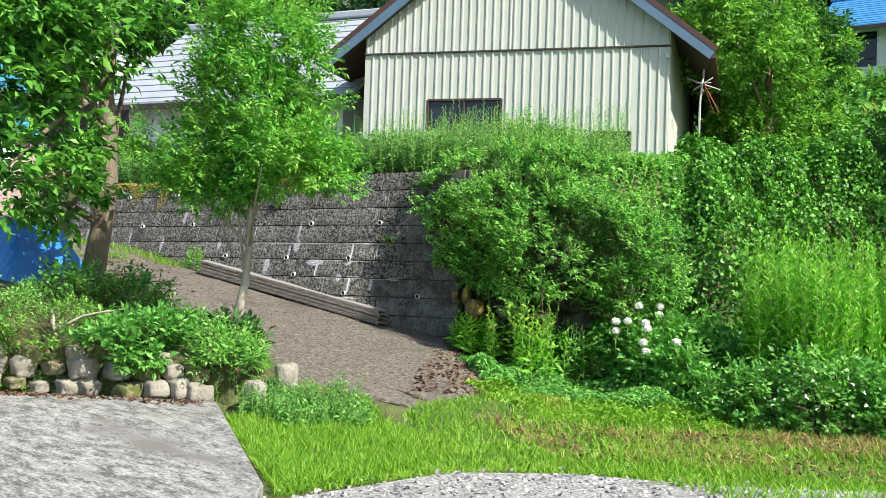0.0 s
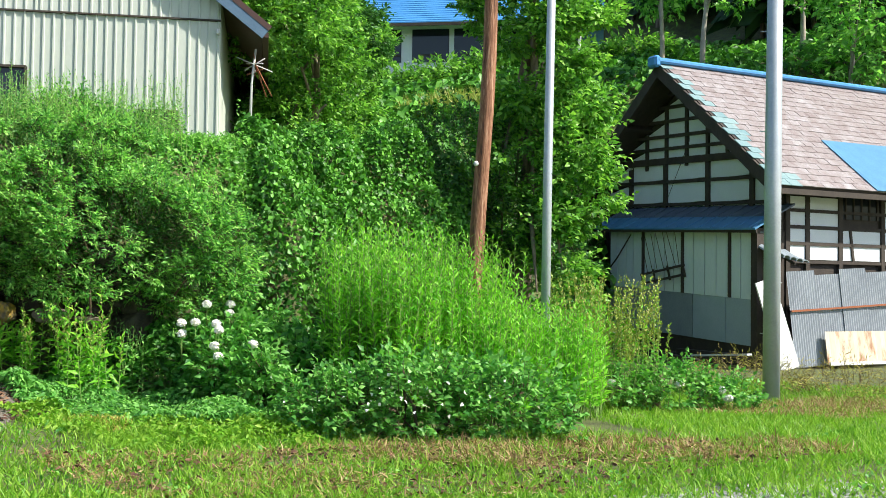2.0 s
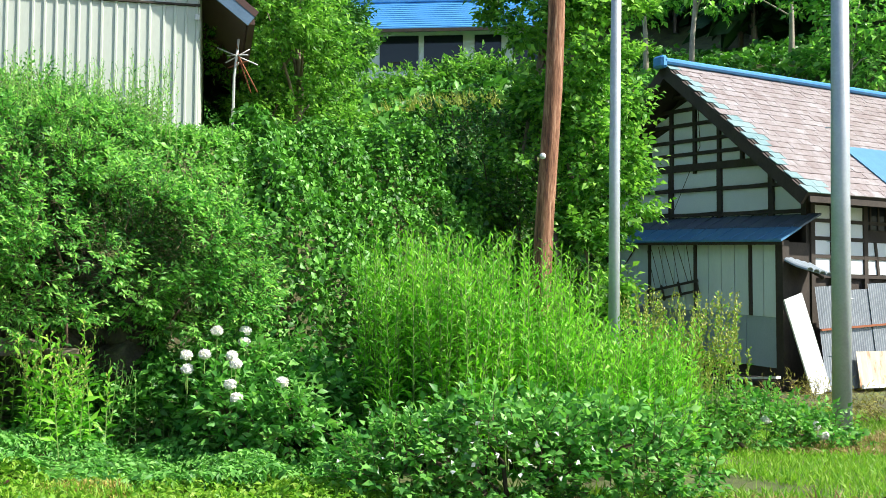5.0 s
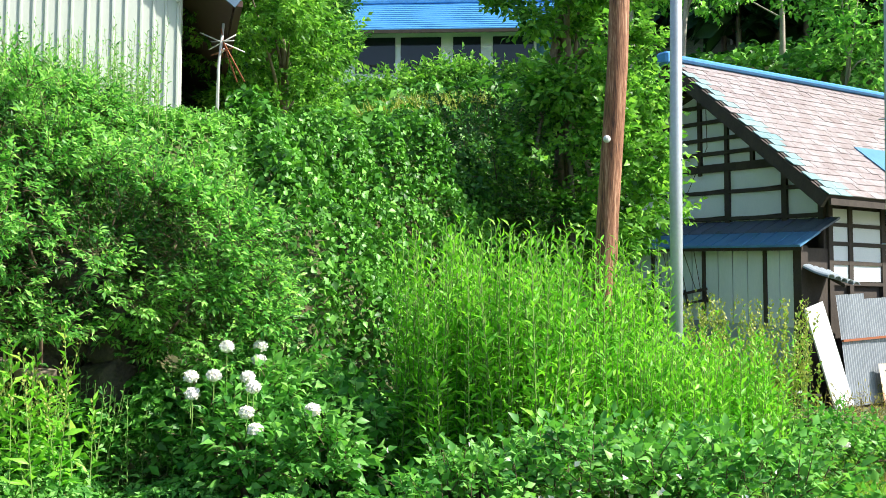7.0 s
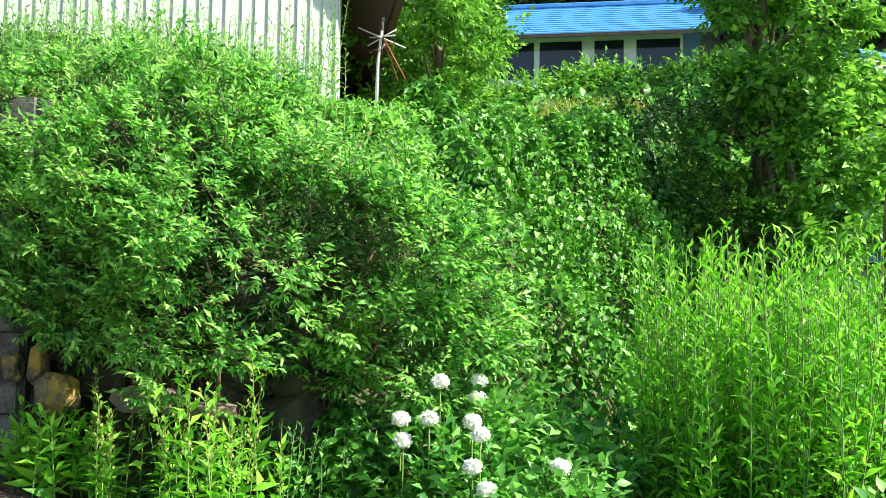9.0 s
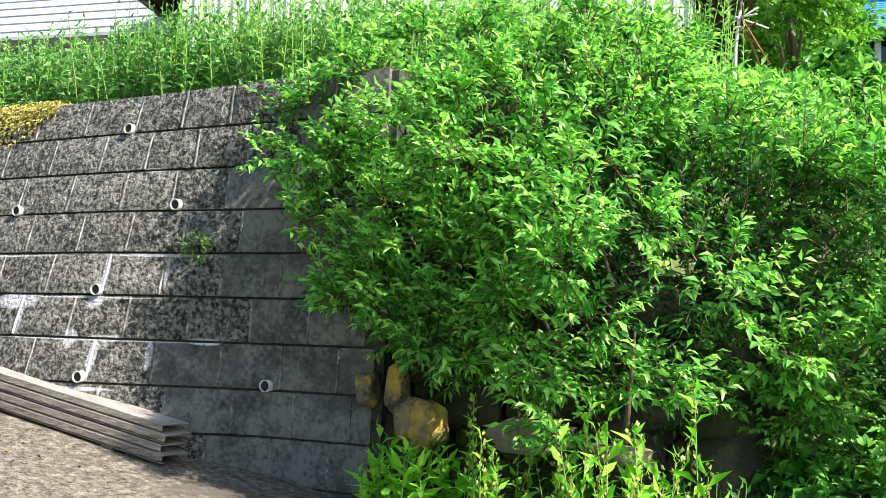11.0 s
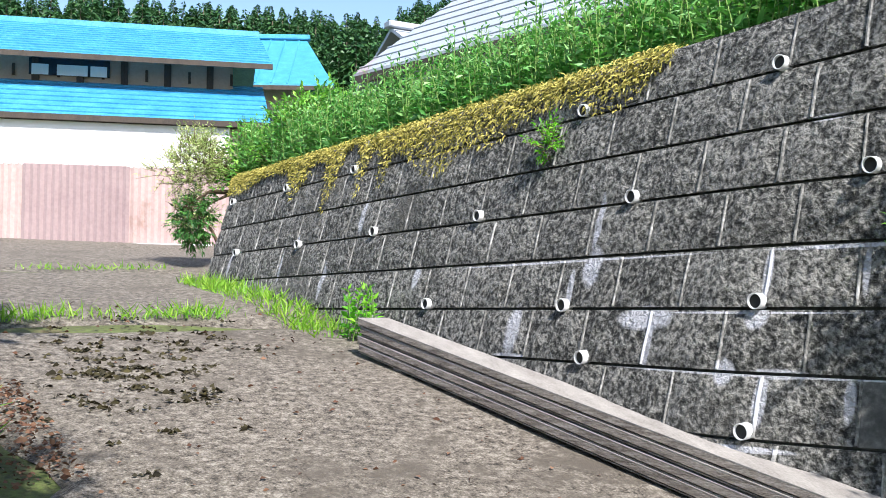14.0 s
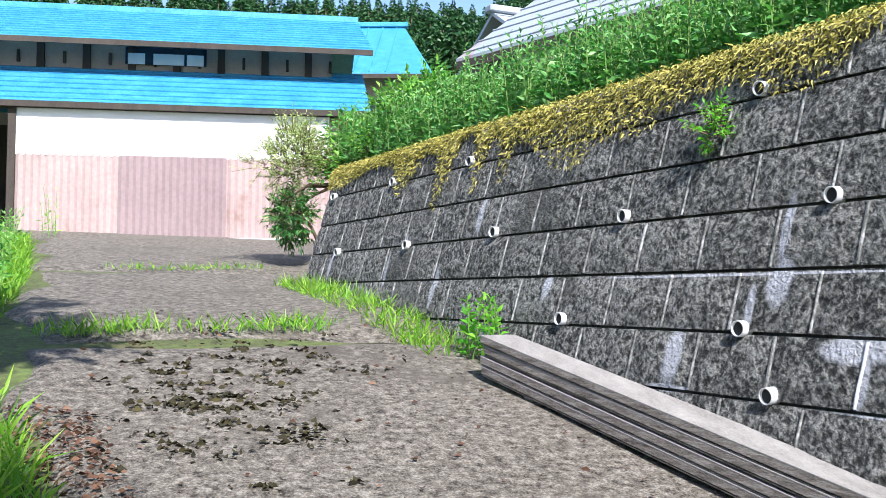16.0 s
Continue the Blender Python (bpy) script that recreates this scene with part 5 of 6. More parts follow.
def tree(name, label, base, height, lean, trunk_r, blobs, twigs, twig_len, per, leaf_len, leaf_wid, mat, bark, limbs=9, category="tree", depth=0.5, up=0.15, clumps=0, clump_r=0.25):
    root = thing(name, label, category)
    b = Vector(base)
    n = 9
    pts = [b + Vector(lean) * (i / n) + Vector((0.05 * math.sin(i * 1.1 + b.x), 0.05 * math.cos(i * 1.4 + b.y), height * i / n)) for i in range(n + 1)]
    bm = bmesh.new()
    tube(bm, pts, [trunk_r * (1.25 if i == 0 else 1.0 - 0.75 * i / n) for i in range(n + 1)], 12)
    part("trunk", bm, bark, root)
    for k in range(limbs):
        bm = bmesh.new()
        bl = blobs[k % len(blobs)]
        e = Vector(bl[:3]) + Vector((rng.normal(0, bl[3] * 0.35), rng.normal(0, bl[4] * 0.35), rng.normal(0, bl[5] * 0.3)))
        i = min(n, max(2, int(n * (0.3 + 0.5 * (k / limbs)))))
        a = pts[i]
        mid = a.lerp(e, 0.5) + Vector((0, 0, 0.12))
        r = trunk_r * 0.35
        tube(bm, [a, mid, e], [r, r * 0.6, r * 0.2], 7)
        part("limb", bm, bark, root)
    P, d = blob_points(blobs, twigs, depth, clumps, clump_r)
    D = d * 0.8 + np.array([0, 0, up]) + 0.5 * rng.normal(size=P.shape)
    (v, t), ends = twig_leaves(P, D, twig_len, per, leaf_len, leaf_wid)
    quick_mesh("crown", v, t, mat, root)
    return root


def carpet(name, label, poly, count, leaf_len, leaf_wid, mat, heap=0.35, category="vines", f=1.3):
    """Broad leaves lying over a slope in heaps."""
    P = scatter(poly, count)
    x, y = P[:, 0], P[:, 1]
    e = 0.15
    gx = (ground_z(x + e, y) - ground_z(x - e, y)) / (2 * e)
    gy = (ground_z(x, y + e) - ground_z(x, y - e)) / (2 * e)
    N = unit(np.column_stack([-gx, -gy, np.ones(len(x))]))
    h = heap * (0.5 + 0.5 * bumps(x, y, f) + 0.45 * bumps(x, y, f * 2.7)).clip(0.04, 2) * rng.random(len(x)) ** 0.3
    P = P + N * h[:, None]
    tang = unit(np.cross(N, rng.normal(size=N.shape)))
    D = tang + N * rng.normal(0.1, 0.35, len(x))[:, None] + np.array([0, 0, -0.6])
    sz = rng.uniform(0.5, 1.25, len(x))
    return tagged(quick_mesh(name, *leaf_arrays(P, D, leaf_len * sz, leaf_wid * sz, 0.15), mat), label, category, kind="stuff")


def flower_heads(label, centres, r, category="flower", group="", mat=None):
    for c in centres:
        n = 190
        d = unit(rng.normal(size=(n, 3)))
        d = d[d[:, 2] > -0.7]
        P = np.array(c) + d * np.array([r, r, r * 0.88]) * rng.uniform(0.88, 1.0, (len(d), 1))
        D = unit(np.cross(d, rng.normal(size=d.shape))) + 0.2 * d
        ob = thing("hydrangea_flower", label, category, group)
        quick_mesh("petals", *leaf_arrays(P - D * r * 0.2, D, r * 0.42, r * 0.42, 0.05), mat or PETAL, ob)
        bm = bmesh.new()
        bmesh.ops.create_icosphere(bm, subdivisions=2, radius=r * 0.86, matrix=Matrix.Translation(c))
        part("core", bm, mat or PETAL, ob)
        g = gz(c[0], c[1])
        a = np.array([[c[0], c[1], max(g, c[2] - 0.32)]])
        quick_mesh("stalk", *stalk_arrays(a, np.array([c]), 0.006, 0.005), STEM, ob)


# the big shrub over the end of the wall
shrub("willow_shrub", "large overgrown willow shrub hanging over the wall end", [(-4.6, 7.5, 2.1, 1.15, 0.9, 0.9), (-3.7, 7.6, 1.55, 1.1, 0.9, 0.85), (-5.4, 7.6, 2.6, 0.85, 0.8, 0.6), (-3.0, 8.2, 1.45, 0.9, 0.8, 0.8), (-4.9, 8.5, 2.6, 0.9, 0.8, 0.72), (-5.1, 7.2, 1.6, 0.6, 0.45, 0.5), (-2.6, 8.2, 1.0, 0.6, 0.5, 0.6), (-4.0, 7.2, 1.2, 0.6, 0.5, 0.4), (-5.85, 7.1, 2.35, 0.5, 0.4, 0.48), (-5.5, 7.05, 1.75, 0.5, 0.4, 0.45), (-5.2, 7.0, 1.25, 0.4, 0.3, 0.28), (-4.7, 7.1, 1.1, 0.3, 0.22, 0.24), (-4.3, 7.05, 1.0, 0.35, 0.25, 0.26), (-3.7, 7.1, 0.95, 0.45, 0.3, 0.38)],
      5800, 0.19, 14, 0.072, 0.028, BUSH, stems=16, base=(-4.0, 7.9, 0), depth=0.3, clumps=330, clump_r=0.105, up=0.15)
# core of darker leaves: the shade in the crown's gaps, put into leaf colour
shrub("willow_shrub", "inner growth of the willow shrub, leaves coloured dark as shade", [(-4.6, 7.75, 2.0, 0.85, 0.6, 0.7), (-3.7, 7.9, 1.45, 0.8, 0.6, 0.65), (-5.2, 7.9, 2.5, 0.6, 0.55, 0.45), (-3.0, 8.5, 1.4, 0.7, 0.55, 0.6), (-4.7, 8.5, 2.4, 0.7, 0.6, 0.6)], 3000, 0.25, 9, 0.07, 0.026, DARKLEAF, stems=4, base=(-4.0, 7.95, 0), depth=0.6)
shrub("shrub", "bushy green shrub on the bank above the wall", [(-6.3, 9.3, 3.15, 0.75, 0.7, 0.6), (-5.5, 9.2, 2.9, 0.5, 0.5, 0.45)], 1100, 0.28, 12, 0.075, 0.028, BUSH, stems=6, clumps=90)

# weeds on the terrace above the wall
strip = [sn_to_xy(-14.6, 8.8), sn_to_xy(-3.6, 8.8), (-5.2, 11.0), sn_to_xy(-8, 11.0), sn_to_xy(-14.6, 11.2)]
herbs("mugwort_bed", "dense pale mugwort weeds along the top of the wall", scatter(strip, 4200), 0.72, 20, 0.12, 0.042, MUGWORT, rise=0.4)
herbs("weed_bank", "tall leafy weeds on the bank behind the shrub", scatter([(-2.9, 9.2), (-5.6, 9.2), (-6.4, 13.4), (-5.2, 13.6), (-3.9, 11.3)], 900), 0.22, 14, 0.12, 0.05, BUSH, rise=0.5)
carpet("vine_slope", "vines creeping over the top of the bank", [(-2.3, 8.9), (-5.6, 9.0), (-6.4, 13.4), (-5.0, 13.8), (-3.6, 11.3)], 14000, 0.1, 0.07, KUDZU, 0.15)
herbs("mugwort_bed", "tall mugwort weeds in front of the shed", scatter([(-6.4, 10.2), (-5.9, 13.0), (-7.6, 14.4), (-13.5, 10.2), (-8, 9.5)], 1500), 0.28, 12, 0.1, 0.04, BUSH, rise=0.5)
grass_patch("grass", "long grass on the terrace edge", [(-5.2, 12.2), (-4.6, 15.5), (-7.8, 16.5), (-7.6, 14.3)], 9000, 0.26, 0.014, GRASS, keep=0.95)
carpet("terrace_weeds", "low leafy weeds covering the terrace", [(-30, 13), (-18, 9.8), sn_to_xy(-14, 9.2), sn_to_xy(-4, 9.2), (-5, 16), (-9, 30), (-30, 30)], 26000, 0.12, 0.07, MUGWORT, 0.18)

# yellow moss hanging over the wall top
def moss():
    n = 20000
    s = rng.uniform(-14.6, -6.2, n)
    a = np.abs(rng.normal(0, 1, n))
    hang = (0.5 + 0.5 * np.sin(s * 2.3) * np.sin(s * 0.9 + 1)) * 0.2 + 0.04
    for at, wide, drop in ((-6.6, 0.35, 0.26), (-7.9, 0.3, 0.2), (-8.6, 0.45, 0.34), (-9.5, 0.12, 0.36), (-9.9, 0.1, 0.5), (-10.5, 0.14, 0.6), (-11.3, 0.2, 0.3)):
        hang = hang + drop * np.exp(-((s - at) / wide) ** 2)
    down = np.minimum(a, 2.2) * 0.45 * hang * (rng.random(n) < 0.75)
    P = np.array([wall_point(q, TOP + 0.03 - d, 0.04 - 0.25 * rng.random() * (d < 0.03)) for q, d in zip(s, down)])
    D = np.column_stack([rng.normal(-WN[0], 0.6, n), rng.normal(-WN[1], 0.6, n), rng.normal(-0.5, 0.5, n)])
    tagged(quick_mesh("moss", *leaf_arrays(P, D, 0.034 * rng.uniform(0.4, 1.7, n), 0.011, 0.5), MOSSLEAF), "yellow stonecrop and moss spilling over the wall top", "moss", kind="stuff")


moss()
shrub("fern", "small bright fern growing from a wall joint", [(*wall_point(-7.19, 2.36, 0.06), 0.06, 0.05, 0.08)], 44, 0.09, 9, 0.038, 0.014, GOLD, "fern", stems=0)
shrub("fern", "small fern growing low on the wall", [(*wall_point(-4.55, 1.62, 0.06), 0.08, 0.04, 0.05)], 30, 0.07, 8, 0.03, 0.012, BUSH, "fern", stems=0)
herbs("weed_clump", "leafy weed at the foot of the wall beside the boards", scatter([(-10.5, 5.0), (-10.9, 4.85), (-10.95, 5.0), (-10.55, 5.15)], 9), 0.42, 15, 0.13, 0.05, GOLD)
grass_patch("grass", "grass tufts growing along the foot of the wall", [(-10.8, 4.65), (-14.2, 3.7), (-14.5, 4.1), (-10.9, 5.1)], 1500, 0.16, 0.012, GRASS, keep=0.7)
grass_patch("grass", "grass growing in the drive joint", [(-11.2, 2.0), (-11.0, 2.0), (-11.6, 4.6), (-11.9, 4.6)], 1300, 0.14, 0.012, GRASS, keep=0.3, f=3.0, lift=0.03)
grass_patch("grass", "grass growing in the upper drive joint", [(-15.4, 2.0), (-15.2, 2.0), (-15.9, 3.8), (-16.1, 3.8)], 240, 0.1, 0.012, GRASS, keep=0.5, lift=0.03)

# leaves over the drive
def litter(name, label, poly, count, size, mat, lift=0.045):
    P = scatter(poly, count)
    P[:, 2] = low_ground(P[:, 0], P[:, 1]) + lift
    D = np.column_stack([rng.normal(size=(count, 2)), rng.normal(0, 0.12, count)])
    sz = size * rng.uniform(0.5, 1.4, count)
    tagged(quick_mesh(name, *leaf_arrays(P, D, sz, sz * 0.6, 0.1), mat), label, "dead leaves", kind="stuff")


litter("dead_leaves", "reddish dead leaves on the lower drive", [(-2.6, 4.0), (-5.2, 6.6), (-5.6, 6.9), (-4.6, 6.8), (-2.5, 5.5)], 500, 0.07, DEADLEAF)
litter("dead_leaves", "scattered dry leaves on the drive", [(-3, 3.6), (-8.3, 3.0), (-12, 2.2), (-12, 4.3), (-6.6, 6.1), (-3, 5.6)], 420, 0.034, DEADLEAF)
litter("dead_leaves", "brown leaf litter along the edge of the drive", [(-7.6, 2.9), (-9.6, 2.3), (-9.4, 2.75), (-7.8, 3.25)], 700, 0.034, DEADLEAF, 0.055)
def slab_litter():
    n = 420
    f = rng.random(n)
    a, b = np.array([-3.15, 1.72]), np.array([-5.3, -0.55])
    xy = a + (b - a) * f[:, None] + np.abs(rng.normal(0, 0.22, n))[:, None] * np.array([0.7, -0.55])
    P = np.column_stack([xy, np.full(n, -0.44)])
    D = np.column_stack([rng.normal(size=(n, 2)), rng.normal(0, 0.1, n)])
    sz = rng.uniform(0.03, 0.08, n)
    tagged(quick_mesh("dead_leaves", *leaf_arrays(P, D, sz, sz * 0.6, 0.1), DEADLEAF), "brown leaf litter along the back of the slab", "dead leaves", kind="stuff")


slab_litter()
DARKMOSS = leaf_mat("dark_moss", (0.02, 0.018, 0.012), (0.035, 0.03, 0.015), (0.06, 0.05, 0.02), 0.0, 0.95)
def moss_cushions():
    n = 1000
    m = 90
    c = rng.normal(0, 1, (m, 2)) * np.array([0.75, 0.36]) + np.array([-9.8, 3.4])
    own = rng.integers(0, m, n)
    xy = c[own] + rng.normal(0, 1, (n, 2)) * np.array([0.03, 0.05]) * rng.uniform(0.3, 1.7, (m, 1))[own]
    P = np.column_stack([xy, low_ground(xy[:, 0], xy[:, 1]) + 0.042])
    D = np.column_stack([rng.normal(size=(n, 2)), rng.normal(0, 0.08, n)])
    sz = rng.uniform(0.02, 0.055, n)
    tagged(quick_mesh("moss_flakes", *leaf_arrays(P, D, sz, sz * 0.8, 0.05), DARKMOSS), "dark dry moss flakes on the concrete drive", "moss", kind="stuff")


moss_cushions()

# rocks below the shrub
def rock(c, r, mat, name="rock", label="lichen-covered rock at the end of the wall", group="rocks", squash=(1, 1, 1), parent=None):
    bm = bmesh.new()
    bmesh.ops.create_icosphere(bm, subdivisions=3, radius=1.0)
    o = Vector((c[0] * 3.1, c[1] * 2.7, c[2]))
    for v in bm.verts:
        d = v.co.normalized()
        k = 1 + 0.34 * noise.noise(d * 1.3 + o) + 0.12 * noise.noise(d * 4 + o) + 0.04 * noise.noise(d * 11 + o)
        q = Vector([math.copysign(abs(a) ** 0.55, a) for a in d])
        v.co = Vector((q.x * r * squash[0], q.y * r * squash[1], q.z * r * squash[2])) * k + Vector(c)
    ob = part(name, bm, mat, parent)
    ob.data.polygons.foreach_set("use_smooth", [True] * len(ob.data.polygons))
    if parent is None:
        tagged(ob, label, "rock", group)


for c, r, sq in (((-5.43, 7.04, 0.75), 0.085, (0.9, 0.7, 1.15)), ((-5.14, 7.02, 0.77), 0.088, (0.75, 0.6, 1.6)), ((-4.89, 6.98, 0.58), 0.145, (1.05, 0.6, 0.95))):
    rock(c, r, LICHEN, squash=sq)
for x, y, z, r in ((-5.45, 7.42, 0.35, 0.24), (-5.2, 7.45, 0.98, 0.2), (-4.8, 7.45, 0.75, 0.22), (-4.4, 7.6, 0.85, 0.26), (-4.0, 7.7, 0.4, 0.26), (-3.5, 7.9, 0.35, 0.26), (-5.05, 7.5, 1.3, 0.24), (-4.5, 7.65, 1.3, 0.26), (-3.9, 7.8, 0.85, 0.28), (-3.5, 7.95, 0.8, 0.26), (-3.1, 8.2, 0.2, 0.24), (-4.0, 7.9, 1.25, 0.26)):
    rock((x, y, z), r, DARKROCK, "rock", "dark mossy rock under the shrub")
rock((-4.2, 7.12, 0.56), 0.13, BARK, "tree_stump", "rotten brown stump under the shrub", "", (1.9, 0.9, 0.6))
rock((-3.75, 7.25, 0.5), 0.1, BARK, "tree_stump", "mossy root end beside the stump", "", (1.9, 0.9, 0.5))

herbs("tall_weeds", "tall upright leafy weeds standing over the shrub and wall end", scatter([sn_to_xy(-6.3, 8.9), sn_to_xy(-3.7, 8.8), (-4.4, 10.0), (-5.6, 10.6), sn_to_xy(-6.4, 9.8)], 420), 1.05, 26, 0.1, 0.026, BUSH, rise=0.6, lean=0.07)
# docks and weeds in front of the shrub
herbs("dock_plant", "tall green dock plants with seed spikes before the shrub", scatter([(-3.6, 6.4), (-3.0, 6.5), (-2.9, 7.1), (-3.6, 7.0)], 20), 1.12, 18, 0.2, 0.06, GOLD, spike=(SEED, 26, 0.03))
herbs("dock_plant", "young dock plants with seed spikes", scatter([(-4.4, 6.6), (-3.9, 6.4), (-3.8, 7.0), (-4.3, 7.1)], 14), 0.85, 14, 0.15, 0.05, GOLD, spike=(SEED, 22, 0.03))
herbs("weed_clump", "leafy weeds below the rocks", scatter([(-5.1, 6.7), (-4.5, 6.5), (-4.2, 7.0), (-5.0, 7.1)], 34), 0.55, 12, 0.22, 0.07, GOLD)
carpet("vine_slope", "thick vines with broad leaves over the bank", [(-3.2, 8.6), (-4.4, 11.0), (-5.5, 13.2), (-4.6, 16.8), (-1.6, 17.5), (-0.6, 13), (-0.9, 9.8), (-2.2, 8.4)], 60000, 0.105, 0.082, KUDZU, 0.55)
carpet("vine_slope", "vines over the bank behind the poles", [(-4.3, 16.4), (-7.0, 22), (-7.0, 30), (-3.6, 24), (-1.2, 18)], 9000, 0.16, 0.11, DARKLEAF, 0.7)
carpet("low_weeds", "low leafy weeds in front of the shrub", [(-4.4, 6.3), (-3.0, 7.3), (-1.5, 8.1), (-0.6, 8.4), (-0.2, 7.4), (-1.4, 6.2), (-2.8, 5.6)], 17000, 0.085, 0.036, HYDR, 0.26)
carpet("low_weeds", "bright low weeds on the verge", [(-3.2, 5.3), (-2.6, 6.3), (-0.4, 7.6), (0.5, 6.2), (-0.8, 4.9)], 9000, 0.07, 0.03, GRASS, 0.2)

carpet("low_weeds", "leafy creepers hiding the rocks under the shrub", [(-4.3, 7.0), (-3.0, 7.35), (-2.2, 7.8), (-2.5, 8.3), (-3.4, 7.95), (-4.4, 7.5)], 5200, 0.1, 0.06, KUDZU, 0.75)
herbs("weed_clump", "mixed leafy weeds at the foot of the shrub", scatter([(-4.0, 6.9), (-2.8, 7.3), (-2.5, 7.8), (-3.6, 7.6)], 90), 0.75, 16, 0.11, 0.04, HYDR, rise=0.5)

# hydrangeas
flower_heads("round white hydrangea flower head", [(-2.31, 7.35, 0.51), (-2.28, 7.33, 0.38), (-2.13, 7.39, 0.52), (-2.08, 7.99, 0.73), (-2.08, 7.97, 0.62), (-2.23, 7.72, 0.73), (-1.86, 7.44, 0.51), (-1.78, 7.39, 0.44), (-1.81, 7.35, 0.25), (-1.67, 7.25, 0.14), (-1.25, 7.35, 0.29)], 0.057, group="hydrangea flowers")
shrub("hydrangea_bush", "hydrangea bush with broad green leaves", [(-2.4, 8.85, 0.0, 0.7, 0.45, 0.5), (-1.6, 8.7, -0.15, 0.6, 0.4, 0.4), (-2.3, 8.2, -0.1, 0.65, 0.3, 0.42)], 900, 0.22, 8, 0.11, 0.065, HYDR, stems=6)
shrub("hydrangea_bush", "low hydrangea bush by the verge", [(0.9, 7.3, -0.35, 0.75, 0.55, 0.5), (1.7, 7.7, -0.35, 0.7, 0.5, 0.45), (0.2, 7.0, -0.4, 0.55, 0.5, 0.4)], 1100, 0.2, 9, 0.085, 0.055, HYDR, stems=6)
shrub("hydrangea_bush", "low hydrangea bush with small white flowers", [(2.2, 13.2, -0.75, 0.7, 0.7, 0.5), (1.2, 12.6, -0.7, 0.8, 0.6, 0.5), (2.9, 13.6, -0.85, 0.5, 0.5, 0.4)], 800, 0.22, 9, 0.09, 0.06, HYDR, stems=5)
shrub("hydrangea_bush", "leafy hydrangea growth round the white flower heads", [(-2.2, 7.66, 0.05, 0.42, 0.22, 0.28), (-1.8, 7.5, -0.15, 0.36, 0.22, 0.26), (-1.25, 7.5, -0.12, 0.3, 0.2, 0.25), (-2.1, 8.05, 0.2, 0.4, 0.2, 0.34)], 420, 0.17, 8, 0.11, 0.06, HYDR, stems=4)
flower_heads("small white hydrangea flower head", [(2.35, 12.95, -0.42), (2.9, 13.2, -0.5), (3.0, 13.25, -0.62), (1.5, 12.3, -0.4)], 0.07, group="hydrangea flowers")
P = np.column_stack([rng.normal(1.0, 0.6, 60), rng.normal(6.9, 0.3, 60), rng.uniform(-0.3, 0.1, 60)])
tagged(quick_mesh("small_flowers", *leaf_arrays(P, rng.normal(size=(60, 3)), 0.05, 0.04), PETAL), "tiny white flowers among the low weeds", "flowers", kind="stuff")

# goldenrod thicket and docks round the poles
thicket = [(-1.3, 8.7), (-1.0, 10.2), (0.2, 10.9), (0.85, 10.4), (0.7, 9.2), (0.3, 8.4), (-0.6, 8.2)]
herbs("goldenrod_thicket", "dense bright green goldenrod thicket", scatter(thicket, 640), 2.1, 38, 0.18, 0.045, GOLD, rise=0.75, stem_r=0.007, lean=0.06)
herbs("goldenrod_thicket", "lower goldenrod round the steel pole", scatter([(0.3, 8.7), (0.3, 10.6), (1.6, 11.6), (1.9, 10.6), (1.2, 8.9)], 480), 1.35, 28, 0.17, 0.045, GOLD, rise=0.75, lean=0.08)
herbs("dock_plant", "yellowing dock plants with tall seed spikes", scatter([(0.6, 11.8), (1.4, 11.9), (2.2, 13.2), (1.2, 13.6)], 120), 1.75, 12, 0.14, 0.04, GOLD, spike=(SEED, 46, 0.045), lean=0.1)

# verge
verge = [(-2.0, 3.7), (-2.6, 5.4), (-0.6, 7.2), (3.4, 9.0), (6.5, 14), (12, 16), (12, 6), (6.0, 4.0), (3.0, 3.0), (1.0, 3.1), (-0.8, 2.6)]
grass_patch("grass", "bright short verge grass", verge, 90000, 0.13, 0.013, GRASS, keep=0.82, f=1.7)
carpet("low_weeds", "broad-leaved plantain and clover in the verge", verge, 9000, 0.06, 0.035, HYDR, 0.08, "weeds", 2.0)
grass_patch("grass", "grass clumps by the slab corner", [(-2.6, 1.7), (1.1, 0.25), (0.7, 1.8), (-0.8, 2.9), (-2.4, 3.3)], 20000, 0.12, 0.011, GRASS, keep=0.9)
herbs("weed_clump", "leafy weeds among the grass by the bed", scatter([(-3.0, 2.0), (-1.6, 1.9), (-1.2, 2.6), (-2.3, 3.3), (-3.1, 2.7)], 240), 0.3, 12, 0.09, 0.035, HYDR)
grass_patch("grass", "mown dry clippings on the verge", [(0.2, 5.4), (3.0, 6.0), (5.2, 8.6), (4.4, 9.4), (2.2, 7.6), (0.4, 6.2)], 17000, 0.15, 0.011, STRAW, "hay", 2.4, 0.7, 1.6, 0.03)
grass_patch("grass", "dry clippings strewn over the near verge", [(-1.5, 4.2), (1.0, 3.2), (3.5, 5.2), (0.4, 5.6)], 7000, 0.13, 0.01, STRAW, "hay", 2.4, 0.5, 2.2, 0.03)
litter("dead_leaves", "brown dead leaves and clippings among the verge grass", [(-1.5, 4.2), (1.0, 3.2), (3.5, 5.2), (5.2, 8.6), (4.4, 9.4), (0.4, 5.8)], 1300, 0.06, DEADLEAF, 0.06)
litter("dead_leaves", "reddish clippings on the verge", [(2.4, 6.3), (3.0, 6.4), (3.2, 7.0), (2.6, 6.9)], 260, 0.07, DEADLEAF, 0.05)
grass_patch("grass", "mossy yellow-green patch", [(-2.6, 5.6), (-2.0, 6.5), (-1.3, 6.3), (-1.8, 5.4)], 5000, 0.06, 0.012, MOSSLEAF, "moss", 0.8, 0.9)
